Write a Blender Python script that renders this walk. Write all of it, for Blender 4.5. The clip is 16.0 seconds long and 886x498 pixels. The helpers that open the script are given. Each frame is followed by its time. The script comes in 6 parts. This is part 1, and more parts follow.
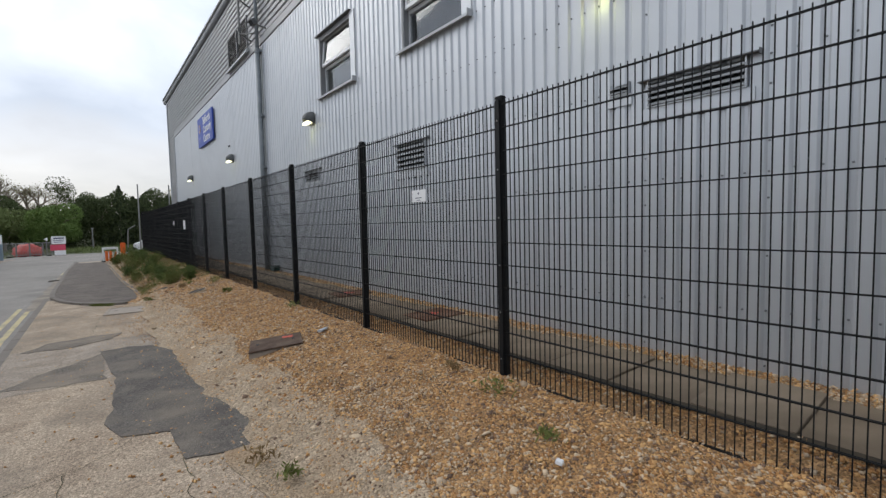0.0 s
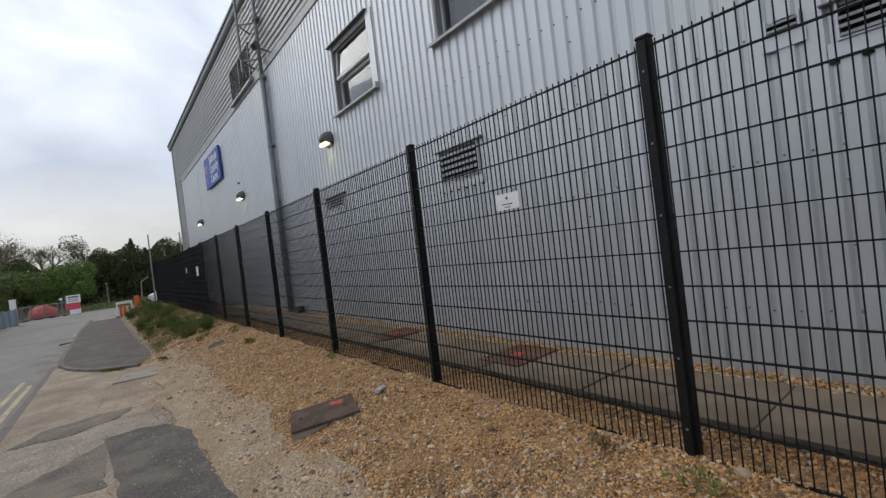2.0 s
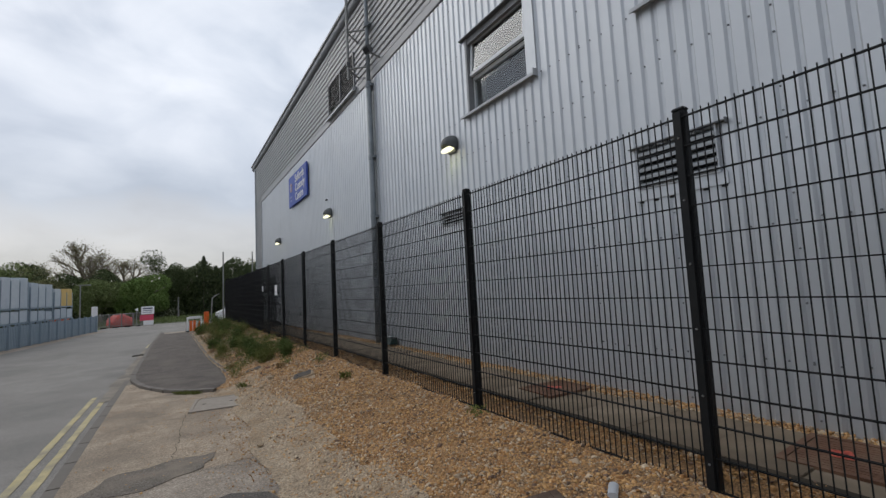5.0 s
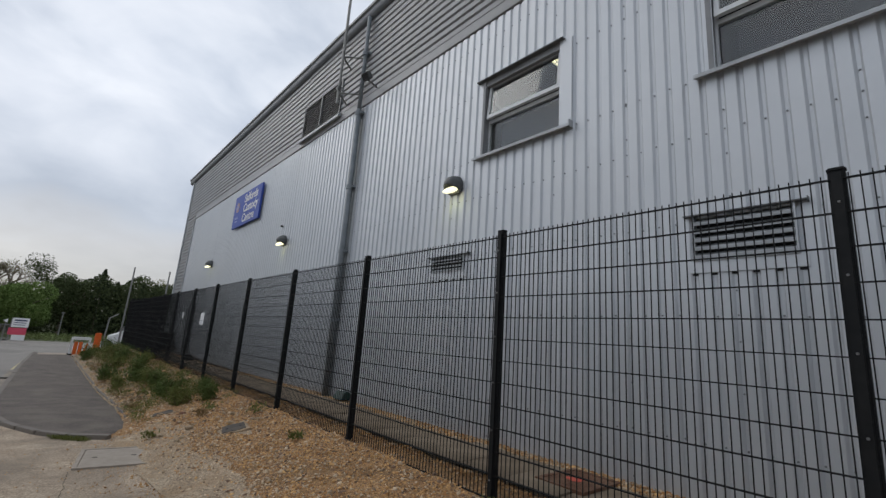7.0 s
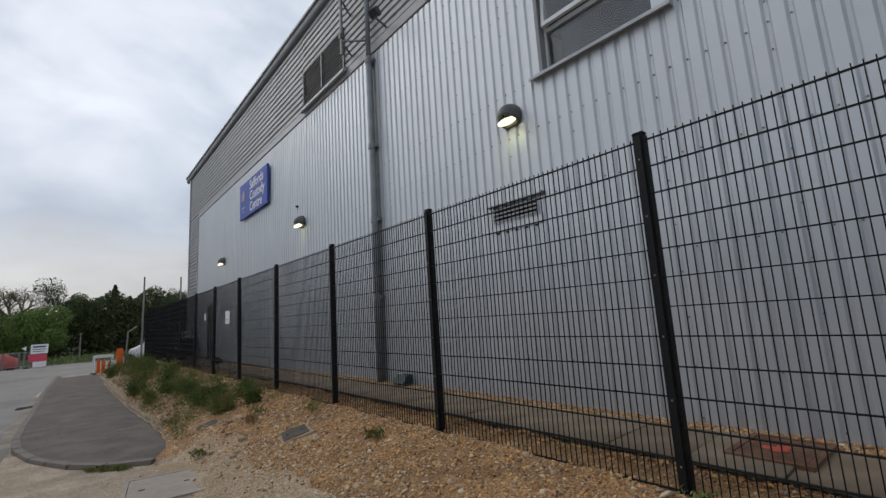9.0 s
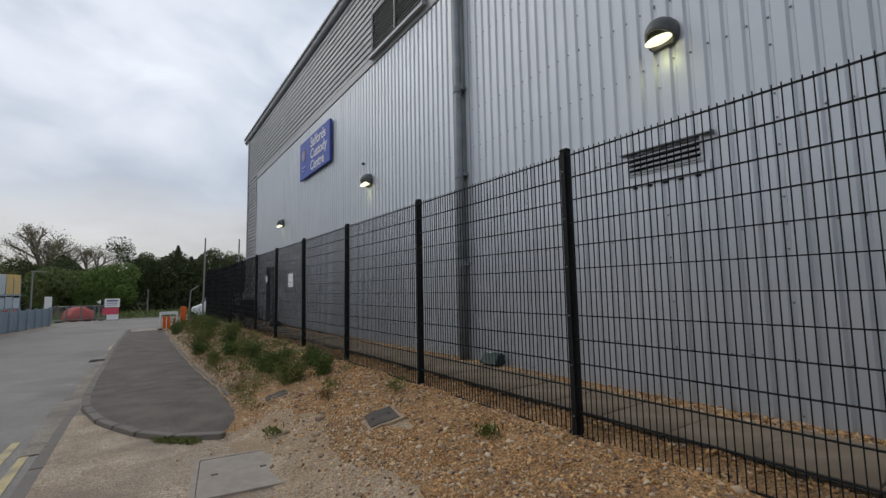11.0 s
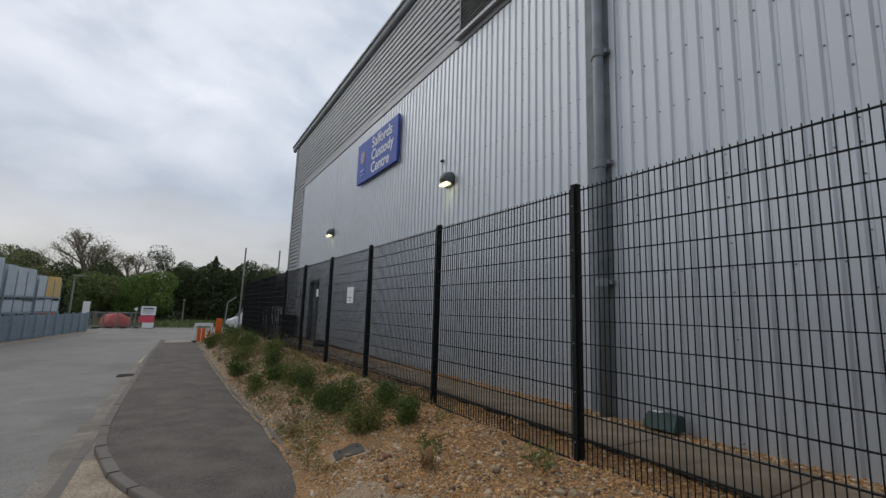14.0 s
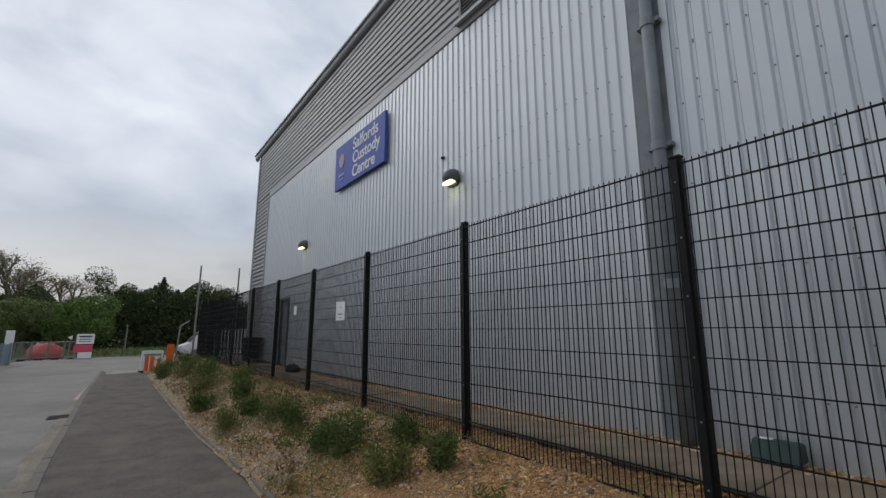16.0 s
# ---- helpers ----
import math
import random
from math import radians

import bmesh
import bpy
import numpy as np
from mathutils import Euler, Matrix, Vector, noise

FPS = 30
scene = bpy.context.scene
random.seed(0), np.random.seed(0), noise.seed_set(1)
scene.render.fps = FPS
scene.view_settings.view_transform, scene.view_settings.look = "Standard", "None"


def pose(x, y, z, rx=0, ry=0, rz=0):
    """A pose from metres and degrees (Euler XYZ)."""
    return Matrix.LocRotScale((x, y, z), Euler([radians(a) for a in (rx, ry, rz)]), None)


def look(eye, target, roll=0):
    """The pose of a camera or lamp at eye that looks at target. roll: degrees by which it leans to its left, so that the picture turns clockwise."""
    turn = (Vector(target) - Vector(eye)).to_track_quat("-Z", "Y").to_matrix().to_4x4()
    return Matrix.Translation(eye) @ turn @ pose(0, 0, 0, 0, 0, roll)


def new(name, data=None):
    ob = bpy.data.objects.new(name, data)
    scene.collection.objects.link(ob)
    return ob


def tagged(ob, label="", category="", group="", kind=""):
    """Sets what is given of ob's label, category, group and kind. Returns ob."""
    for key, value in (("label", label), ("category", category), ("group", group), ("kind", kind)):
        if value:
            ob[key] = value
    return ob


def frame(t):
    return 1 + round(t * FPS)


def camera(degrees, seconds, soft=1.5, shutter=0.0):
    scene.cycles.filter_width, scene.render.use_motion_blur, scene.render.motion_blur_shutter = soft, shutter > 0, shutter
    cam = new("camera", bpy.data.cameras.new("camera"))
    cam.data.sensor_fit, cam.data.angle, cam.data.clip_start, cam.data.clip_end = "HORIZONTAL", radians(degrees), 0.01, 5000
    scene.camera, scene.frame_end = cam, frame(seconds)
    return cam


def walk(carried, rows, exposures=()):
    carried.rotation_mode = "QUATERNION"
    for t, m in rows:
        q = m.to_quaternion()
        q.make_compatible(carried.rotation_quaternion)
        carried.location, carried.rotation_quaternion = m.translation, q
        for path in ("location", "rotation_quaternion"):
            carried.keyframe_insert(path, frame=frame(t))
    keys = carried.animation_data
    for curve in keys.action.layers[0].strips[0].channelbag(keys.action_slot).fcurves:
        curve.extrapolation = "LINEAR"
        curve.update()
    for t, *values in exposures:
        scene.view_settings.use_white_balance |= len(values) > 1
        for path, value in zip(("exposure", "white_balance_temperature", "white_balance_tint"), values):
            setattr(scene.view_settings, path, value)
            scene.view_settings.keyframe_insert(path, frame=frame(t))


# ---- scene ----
cam = camera(91.0, 16.0, soft=1.4)
PATH = [
    (0, (-0.079, -0.029, 1.537), (1.181, 1.519, 1.417), -1.3),
    (0.5, (0.045, 0.363, 1.529), (1.273, 1.933, 1.361), -9.5),
    (1, (0.047, 0.72, 1.546), (1.305, 2.271, 1.434), -5.3),
    (1.5, (0.066, 1.076, 1.528), (1.381, 2.579, 1.423), -1.8),
    (2, (0.16, 1.43, 1.549), (1.391, 3.006, 1.532), -6.9),
    (2.5, (0.087, 1.8, 1.517), (1.345, 3.354, 1.563), -0.8),
    (3, (0.013, 2.149, 1.519), (1.287, 3.687, 1.629), -1.1),
    (3.5, (0.053, 2.53, 1.53), (1.237, 4.137, 1.659), -7.4),
    (4, (-0.055, 2.911, 1.501), (1.132, 4.513, 1.66), -2.9),
    (4.5, (-0.113, 3.258, 1.48), (1.062, 4.869, 1.634), -0.6),
    (5, (-0.125, 3.578, 1.507), (0.927, 5.27, 1.679), -3.0),
    (5.2, (-0.175, 3.718, 1.494), (0.883, 5.406, 1.674), -2.1),
    (7.3, (-0.458, 5.049, 1.468), (0.828, 6.51, 1.925), 3.9),
    (7.5, (-0.391, 5.195, 1.438), (0.894, 6.658, 1.897), 2.3),
    (8, (-0.344, 5.531, 1.441), (0.944, 6.998, 1.872), 0.1),
    (8.5, (-0.441, 5.939, 1.423), (0.851, 7.416, 1.807), 2.0),
    (9, (-0.354, 6.313, 1.385), (0.932, 7.815, 1.686), -3.6),
    (9.2, (-0.321, 6.448, 1.416), (0.925, 7.988, 1.694), -6.3),
    (11.3, (-0.31, 7.944, 1.392), (0.82, 9.585, 1.562), -0.6),
    (11.5, (-0.32, 8.116, 1.387), (0.814, 9.755, 1.555), -0.4),
    (12, (-0.202, 8.489, 1.386), (0.869, 10.168, 1.57), -5.6),
    (12.5, (-0.225, 8.829, 1.365), (0.846, 10.506, 1.567), -2.6),
    (13, (-0.252, 9.238, 1.341), (0.824, 10.911, 1.55), 0.1),
    (13.5, (-0.193, 9.622, 1.387), (0.839, 11.32, 1.619), -3.4),
    (14, (-0.343, 9.931, 1.388), (0.679, 11.626, 1.675), 1.8),
    (14.5, (-0.411, 10.225, 1.383), (0.608, 11.912, 1.722), 2.1),
    (15, (-0.402, 10.555, 1.392), (0.604, 12.244, 1.76), -1.7),
    (15.5, (-0.466, 10.923, 1.38), (0.68, 12.519, 1.751), 0.3),
    (16, (-0.474, 11.27, 1.337), (0.695, 12.851, 1.704), -0.1),
]
walk(cam, [(t, look(eye, target, roll)) for t, eye, target, roll in PATH],
     exposures=[(0.0, 0.74), (0.5, 0.80), (1.0, 0.58), (1.5, 0.56), (2.5, 0.42), (3.0, 0.38), (4.0, 0.25), (5.0, 0.31), (7.5, 0.28), (9.0, 0.29),
                (12.0, 0.23), (12.5, 0.14), (13.0, 0.21), (14.5, 0.18), (15.5, 0.09), (16.0, 0.18)])

# ---- light ----
world = bpy.data.worlds.new("overcast_sky")
scene.world = world
world.use_nodes = True
SUN_EL, SUN_AZ = 40.0, -22.0        # degrees above the horizon; degrees from +y towards +x
SKY_GAIN = 1.0


def build_sky():
    nt = world.node_tree
    nt.nodes.clear()
    N, L = nt.nodes.new, nt.links.new
    out, bg = N("ShaderNodeOutputWorld"), N("ShaderNodeBackground")
    tc, sep = N("ShaderNodeTexCoord"), N("ShaderNodeSeparateXYZ")
    L(tc.outputs["Generated"], sep.inputs[0])
    zc = N("ShaderNodeMath"); zc.operation = "MAXIMUM"; zc.inputs[1].default_value = 0.0
    L(sep.outputs["Z"], zc.inputs[0])
    za = N("ShaderNodeMath"); za.operation = "ADD"; za.inputs[1].default_value = 0.34
    L(zc.outputs[0], za.inputs[0])
    dx = N("ShaderNodeMath"); dx.operation = "DIVIDE"
    dy = N("ShaderNodeMath"); dy.operation = "DIVIDE"
    L(sep.outputs["X"], dx.inputs[0]); L(za.outputs[0], dx.inputs[1])
    L(sep.outputs["Y"], dy.inputs[0]); L(za.outputs[0], dy.inputs[1])
    com = N("ShaderNodeCombineXYZ")
    L(dx.outputs[0], com.inputs[0]); L(dy.outputs[0], com.inputs[1])
    big, small = N("ShaderNodeTexNoise"), N("ShaderNodeTexNoise")
    for n, sc, det, ds in ((big, 0.95, 5.0, 0.5), (small, 3.1, 7.0, 0.35)):
        n.inputs["Scale"].default_value, n.inputs["Detail"].default_value = sc, det
        n.inputs["Distortion"].default_value, n.inputs["Roughness"].default_value = ds, 0.5
        L(com.outputs[0], n.inputs["Vector"])
    mix = N("ShaderNodeMix"); mix.data_type = "FLOAT"; mix.inputs[0].default_value = 0.38
    L(big.outputs["Fac"], mix.inputs[2]); L(small.outputs["Fac"], mix.inputs[3])
    ramp = N("ShaderNodeValToRGB")
    e = ramp.color_ramp.elements
    e[0].position, e[0].color = 0.39, (0.31, 0.365, 0.45, 1)
    e[1].position, e[1].color = 0.62, (0.765, 0.785, 0.825, 1)
    m = e.new(0.5); m.color = (0.55, 0.59, 0.655, 1)
    L(mix.outputs[0], ramp.inputs[0])
    # a cream gap low over the horizon under a blue-grey bank of cloud, with a ragged edge
    rag = N("ShaderNodeMath"); rag.operation = "MULTIPLY_ADD"; rag.inputs[1].default_value = 0.30; rag.inputs[2].default_value = -0.15
    L(mix.outputs[0], rag.inputs[0])
    el = N("ShaderNodeMath"); el.operation = "ADD"
    L(zc.outputs[0], el.inputs[0]); L(rag.outputs[0], el.inputs[1])
    low = N("ShaderNodeValToRGB")
    e = low.color_ramp.elements
    e[0].position, e[0].color = 0.03, (0.31, 0.295, 0.285, 1)
    e[1].position, e[1].color = 0.34, (0.40, 0.435, 0.50, 1)
    for p, c in ((0.135, (0.39, 0.375, 0.37)), (0.175, (0.37, 0.375, 0.395)), (0.205, (0.31, 0.34, 0.395))):
        m = e.new(p); m.color = (*c, 1)
    L(el.outputs[0], low.inputs[0])
    hz = N("ShaderNodeMapRange")
    hz.inputs["From Min"].default_value, hz.inputs["From Max"].default_value = 0.20, 0.46
    hz.inputs["To Min"].default_value, hz.inputs["To Max"].default_value = 0.78, 0.0
    L(el.outputs[0], hz.inputs["Value"])
    mh = N("ShaderNodeMix"); mh.data_type = "RGBA"
    L(low.outputs[0], mh.inputs[7])
    L(hz.outputs[0], mh.inputs[0]); L(ramp.outputs[0], mh.inputs[6])
    sky = N("ShaderNodeTexSky"); sky.sky_type = "NISHITA"; sky.sun_disc = False
    sky.sun_elevation, sky.sun_rotation = radians(SUN_EL), radians(SUN_AZ)
    sk = N("ShaderNodeMix"); sk.data_type = "RGBA"; sk.blend_type = "ADD"; sk.inputs[0].default_value = 0.012
    L(mh.outputs[2], sk.inputs[6]); L(sky.outputs[0], sk.inputs[7])
    # the overcast is brighter on the side of the hidden sun
    dot = N("ShaderNodeVectorMath"); dot.operation = "DOT_PRODUCT"
    dot.inputs[1].default_value = (math.sin(radians(SUN_AZ)), math.cos(radians(SUN_AZ)), 0.25)
    L(tc.outputs["Generated"], dot.inputs[0])
    side = N("ShaderNodeMapRange")
    side.inputs["From Min"].default_value, side.inputs["From Max"].default_value = -1.0, 0.9
    side.inputs["To Min"].default_value, side.inputs["To Max"].default_value = 0.86 * SKY_GAIN, 1.0 * SKY_GAIN
    L(dot.outputs["Value"], side.inputs["Value"])
    L(sk.outputs[2], bg.inputs[0]); L(side.outputs[0], bg.inputs[1])
    L(bg.outputs[0], out.inputs[0])


build_sky()
sun = new("sun", bpy.data.lights.new("sun", "SUN"))
sun.data.energy, sun.data.angle, sun.data.color = 0.56, radians(40), (1.0, 0.96, 0.9)
sd = Vector((math.sin(radians(SUN_AZ)) * math.cos(radians(SUN_EL)), math.cos(radians(SUN_AZ)) * math.cos(radians(SUN_EL)), math.sin(radians(SUN_EL))))
sun.matrix_world = look(sd * 60, (0, 0, 0))


# ---- materials ----
def surf(name, c1, c2, scale=8.0, rough=0.7, metal=0.0, bump=0.15, fine=90.0, dirt=None, dirt_scale=1.2, dirt_amt=0.35,
         island=0.0, objrand=0.0, spec=0.4, cells=0.0, tone=0.0, camt=0.5):
    """A two-scale material: a mottled base between c1 and c2, large stains, fine grain in the relief."""
    mt = bpy.data.materials.new(name)
    mt.use_nodes = True
    nt = mt.node_tree
    N, L = nt.nodes.new, nt.links.new
    b = nt.nodes["Principled BSDF"]
    tc = N("ShaderNodeTexCoord")
    v = tc.outputs["Object"]
    n1 = N("ShaderNodeTexNoise"); n1.inputs["Scale"].default_value = scale; n1.inputs["Detail"].default_value = 8
    n1.inputs["Roughness"].default_value = 0.65
    L(v, n1.inputs["Vector"])
    r1 = N("ShaderNodeMapRange"); r1.inputs["From Min"].default_value = 0.32; r1.inputs["From Max"].default_value = 0.68
    L(n1.outputs["Fac"], r1.inputs["Value"])
    m1 = N("ShaderNodeMix"); m1.data_type = "RGBA"
    m1.inputs[6].default_value, m1.inputs[7].default_value = (*c1, 1), (*c2, 1)
    fac = r1.outputs[0]
    if island or objrand:
        src = N("ShaderNodeNewGeometry").outputs["Random Per Island"] if island else N("ShaderNodeObjectInfo").outputs["Random"]
        mf = N("ShaderNodeMix"); mf.data_type = "FLOAT"; mf.inputs[0].default_value = island or objrand
        L(fac, mf.inputs[2]); L(src, mf.inputs[3])
        fac = mf.outputs[0]
    L(fac, m1.inputs[0])
    col = m1.outputs[2]
    nf = N("ShaderNodeTexNoise"); nf.inputs["Scale"].default_value = fine; nf.inputs["Detail"].default_value = 3
    L(v, nf.inputs["Vector"])
    height = nf.outputs["Fac"]
    if cells:
        vo = N("ShaderNodeTexVoronoi"); vo.inputs["Scale"].default_value = cells
        L(v, vo.inputs["Vector"])
        hs = N("ShaderNodeSeparateColor"); L(vo.outputs["Color"], hs.inputs[0])
        mr = N("ShaderNodeMapRange"); mr.inputs["To Min"].default_value = 1 - camt; mr.inputs["To Max"].default_value = 1 + camt
        L(hs.outputs[0], mr.inputs["Value"])
        mc = N("ShaderNodeMix"); mc.data_type = "RGBA"; mc.blend_type = "MULTIPLY"; mc.inputs[0].default_value = 1.0
        L(col, mc.inputs[6]); L(mr.outputs[0], mc.inputs[7])
        col = mc.outputs[2]
        inv = N("ShaderNodeMath"); inv.operation = "SUBTRACT"; inv.inputs[0].default_value = 1.0
        L(vo.outputs["Distance"], inv.inputs[1])
        height = inv.outputs[0]
    if tone:
        mr = N("ShaderNodeMapRange"); mr.inputs["From Min"].default_value = 0.3; mr.inputs["From Max"].default_value = 0.7
        mr.inputs["To Min"].default_value = 1 - tone; mr.inputs["To Max"].default_value = 1 + tone
        L(nf.outputs["Fac"], mr.inputs["Value"])
        mc = N("ShaderNodeMix"); mc.data_type = "RGBA"; mc.blend_type = "MULTIPLY"; mc.inputs[0].default_value = 1.0
        L(col, mc.inputs[6]); L(mr.outputs[0], mc.inputs[7])
        col = mc.outputs[2]
    if dirt:
        n2 = N("ShaderNodeTexNoise"); n2.inputs["Scale"].default_value = dirt_scale; n2.inputs["Detail"].default_value = 6
        n2.inputs["Distortion"].default_value = 0.4
        L(v, n2.inputs["Vector"])
        r2 = N("ShaderNodeMapRange"); r2.inputs["From Min"].default_value = 0.45; r2.inputs["From Max"].default_value = 0.7
        r2.inputs["To Max"].default_value = dirt_amt
        L(n2.outputs["Fac"], r2.inputs["Value"])
        m2 = N("ShaderNodeMix"); m2.data_type = "RGBA"; m2.inputs[7].default_value = (*dirt, 1)
        L(r2.outputs[0], m2.inputs[0]); L(col, m2.inputs[6])
        col = m2.outputs[2]
    L(col, b.inputs["Base Color"])
    rr = N("ShaderNodeMapRange"); rr.inputs["To Min"].default_value = max(rough - 0.1, 0.02); rr.inputs["To Max"].default_value = min(rough + 0.1, 1)
    L(n1.outputs["Fac"], rr.inputs["Value"]); L(rr.outputs[0], b.inputs["Roughness"])
    b.inputs["Metallic"].default_value = metal
    b.inputs["Specular IOR Level"].default_value = spec
    if bump:
        bp = N("ShaderNodeBump"); bp.inputs["Strength"].default_value = bump; bp.inputs["Distance"].default_value = 0.01
        L(height, bp.inputs["Height"]); L(bp.outputs[0], b.inputs["Normal"])
    return mt


M_CLAD = surf("painted_steel_cladding", (0.515, 0.54, 0.57), (0.56, 0.58, 0.605), 0.9, 0.43, 0.42, 0.02, 30, dirt=(0.38, 0.39, 0.39), dirt_scale=0.8, dirt_amt=0.14, spec=0.9)
M_HCLAD = surf("upper_cladding", (0.29, 0.295, 0.31), (0.36, 0.362, 0.372), 1.1, 0.45, 0.0, 0.03, 30, dirt=(0.28, 0.28, 0.27), dirt_scale=1.5, dirt_amt=0.4)
M_FLASH = surf("flashing", (0.42, 0.44, 0.465), (0.50, 0.52, 0.545), 2.5, 0.45, 0.0, 0.03, 40, dirt=(0.2, 0.2, 0.19), dirt_scale=3.0, dirt_amt=0.3)
M_DKFLASH = surf("dark_eaves", (0.17, 0.18, 0.20), (0.22, 0.23, 0.25), 2.0, 0.5, 0.0, 0.03, 40)
M_PIPE = surf("grey_pipe", (0.18, 0.205, 0.225), (0.25, 0.275, 0.295), 3.0, 0.5, 0.0, 0.05, 40, dirt=(0.12, 0.14, 0.14), dirt_scale=4.0, dirt_amt=0.5)
M_SCREW = surf("screw_heads", (0.17, 0.18, 0.19), (0.26, 0.27, 0.28), 30, 0.5, 0.2, 0.0)
M_REVEAL = surf("reveal_grey", (0.20, 0.205, 0.215), (0.26, 0.265, 0.275), 3.0, 0.5, 0.0, 0.02, 40)
M_DARK = surf("dark_interior", (0.03, 0.03, 0.032), (0.045, 0.045, 0.05), 2.0, 0.9, 0.0, 0.0)
M_INNER = surf("inner_lining", (0.3, 0.3, 0.3), (0.36, 0.36, 0.36), 2.0, 0.9, 0.0, 0.0)
M_BLACK = surf("black_powder_coat", (0.006, 0.007, 0.008), (0.012, 0.013, 0.014), 12, 0.55, 0.0, 0.05, 200, dirt=(0.04, 0.036, 0.03), dirt_scale=6, dirt_amt=0.15, spec=0.2)
M_BOLT = surf("zinc_bolt", (0.16, 0.16, 0.16), (0.26, 0.26, 0.26), 40, 0.45, 0.5, 0.0)
M_FRAME = surf("window_frame_white", (0.62, 0.64, 0.66), (0.7, 0.71, 0.73), 5, 0.4, 0.0, 0.02)
M_BLIND = surf("blind_fabric", (0.032, 0.035, 0.045), (0.05, 0.054, 0.066), 6, 0.8, 0.0, 0.05)
M_LOUVRE = surf("grey_louvre", (0.09, 0.095, 0.10), (0.15, 0.155, 0.16), 6, 0.5, 0.0, 0.03)
M_LVS = surf("louvre_slat", (0.13, 0.13, 0.13), (0.18, 0.178, 0.175), 6, 0.55, 0.0, 0.03)
M_SLAT = surf("vent_slat", (0.30, 0.32, 0.34), (0.38, 0.40, 0.42), 6, 0.45, 0.0, 0.03, dirt=(0.1, 0.1, 0.1), dirt_scale=5, dirt_amt=0.4)
M_SHADE = surf("lamp_shade_grey", (0.07, 0.075, 0.075), (0.12, 0.125, 0.125), 8, 0.45, 0.0, 0.04)
M_BLUE = surf("sign_blue", (0.055, 0.095, 0.40), (0.07, 0.12, 0.46), 2.0, 0.55, 0.0, 0.02, spec=0.25, dirt=(0.12, 0.16, 0.42), dirt_scale=1.0, dirt_amt=0.3)
M_WHITE = surf("sign_white", (0.78, 0.78, 0.79), (0.84, 0.84, 0.84), 6, 0.6, 0.0, 0.02, spec=0.2)
M_CREST = surf("crest_gold", (0.42, 0.28, 0.28), (0.52, 0.36, 0.30), 9, 0.5, 0.0, 0.02)
M_CRESTB = surf("crest_pale_blue", (0.22, 0.27, 0.58), (0.28, 0.33, 0.62), 9, 0.5, 0.0, 0.02)
M_INK = surf("dark_ink", (0.05, 0.06, 0.12), (0.08, 0.09, 0.16), 9, 0.6, 0.0, 0.0)
M_ROAD = surf("old_asphalt", (0.21, 0.195, 0.177), (0.275, 0.254, 0.228), 1.6, 0.78, 0.0, 0.35, 140, dirt=(0.13, 0.122, 0.112), dirt_scale=0.35, dirt_amt=0.5, tone=0.25, spec=0.2, cells=100, camt=0.22)
M_PAVE = surf("pavement_tarmac", (0.108, 0.093, 0.082), (0.168, 0.144, 0.127), 2.2, 0.92, 0.0, 0.6, 85, dirt=(0.20, 0.175, 0.145), dirt_scale=1.7, dirt_amt=0.6, tone=0.3, spec=0.2, cells=110, camt=0.3)
M_PATCH = surf("dark_tarmac_patch", (0.098, 0.088, 0.079), (0.16, 0.144, 0.128), 3.0, 0.9, 0.0, 0.6, 75, dirt=(0.24, 0.205, 0.165), dirt_scale=2.2, dirt_amt=0.7, tone=0.35, spec=0.2, cells=110, camt=0.32)
M_PATCH2 = surf("faded_tarmac_patch", (0.14, 0.122, 0.104), (0.23, 0.197, 0.163), 3.0, 0.9, 0.0, 0.6, 75, dirt=(0.28, 0.235, 0.185), dirt_scale=2.0, dirt_amt=0.9, tone=0.35, spec=0.2, cells=110, camt=0.32)
M_APRON = surf("worn_concrete", (0.315, 0.245, 0.18), (0.49, 0.395, 0.295), 2.6, 0.92, 0.0, 0.7, 48, dirt=(0.21, 0.175, 0.138), dirt_scale=1.3, dirt_amt=0.7, tone=0.3, spec=0.2, cells=85, camt=0.28)
M_APRON2 = surf("grey_concrete", (0.28, 0.232, 0.184), (0.42, 0.355, 0.29), 2.6, 0.92, 0.0, 0.7, 48, dirt=(0.19, 0.165, 0.14), dirt_scale=1.3, dirt_amt=0.7, tone=0.3, spec=0.2, cells=85, camt=0.28)
M_CHANNEL = surf("dusty_gutter", (0.22, 0.192, 0.16), (0.33, 0.288, 0.238), 1.8, 0.95, 0.0, 0.5, 60, dirt=(0.16, 0.145, 0.125), dirt_scale=1.4, dirt_amt=0.8, spec=0.15, cells=70, camt=0.25)
M_EDGING = surf("dark_path_edge", (0.035, 0.03, 0.024), (0.07, 0.06, 0.046), 6, 0.95, 0.0, 0.5, 60, dirt=(0.12, 0.09, 0.06), dirt_scale=3, dirt_amt=0.5, spec=0.1)
M_SHADE_BLOCK = surf("shade_block_grey", (0.15, 0.165, 0.185), (0.20, 0.215, 0.235), 1.5, 0.9, 0.0, 0.2, 30, dirt=(0.13, 0.12, 0.11), dirt_scale=0.5, dirt_amt=0.5)
M_KERB = surf("concrete_kerb", (0.15, 0.13, 0.11), (0.215, 0.19, 0.165), 5, 0.9, 0.0, 0.35, 90, dirt=(0.15, 0.14, 0.12), dirt_scale=3, dirt_amt=0.5, objrand=0.4)
M_SLAB = surf("path_slab", (0.19, 0.145, 0.10), (0.30, 0.24, 0.175), 1.6, 0.9, 0.0, 0.3, 90, dirt=(0.10, 0.076, 0.052), dirt_scale=1.1, dirt_amt=0.85, objrand=0.6, spec=0.2)
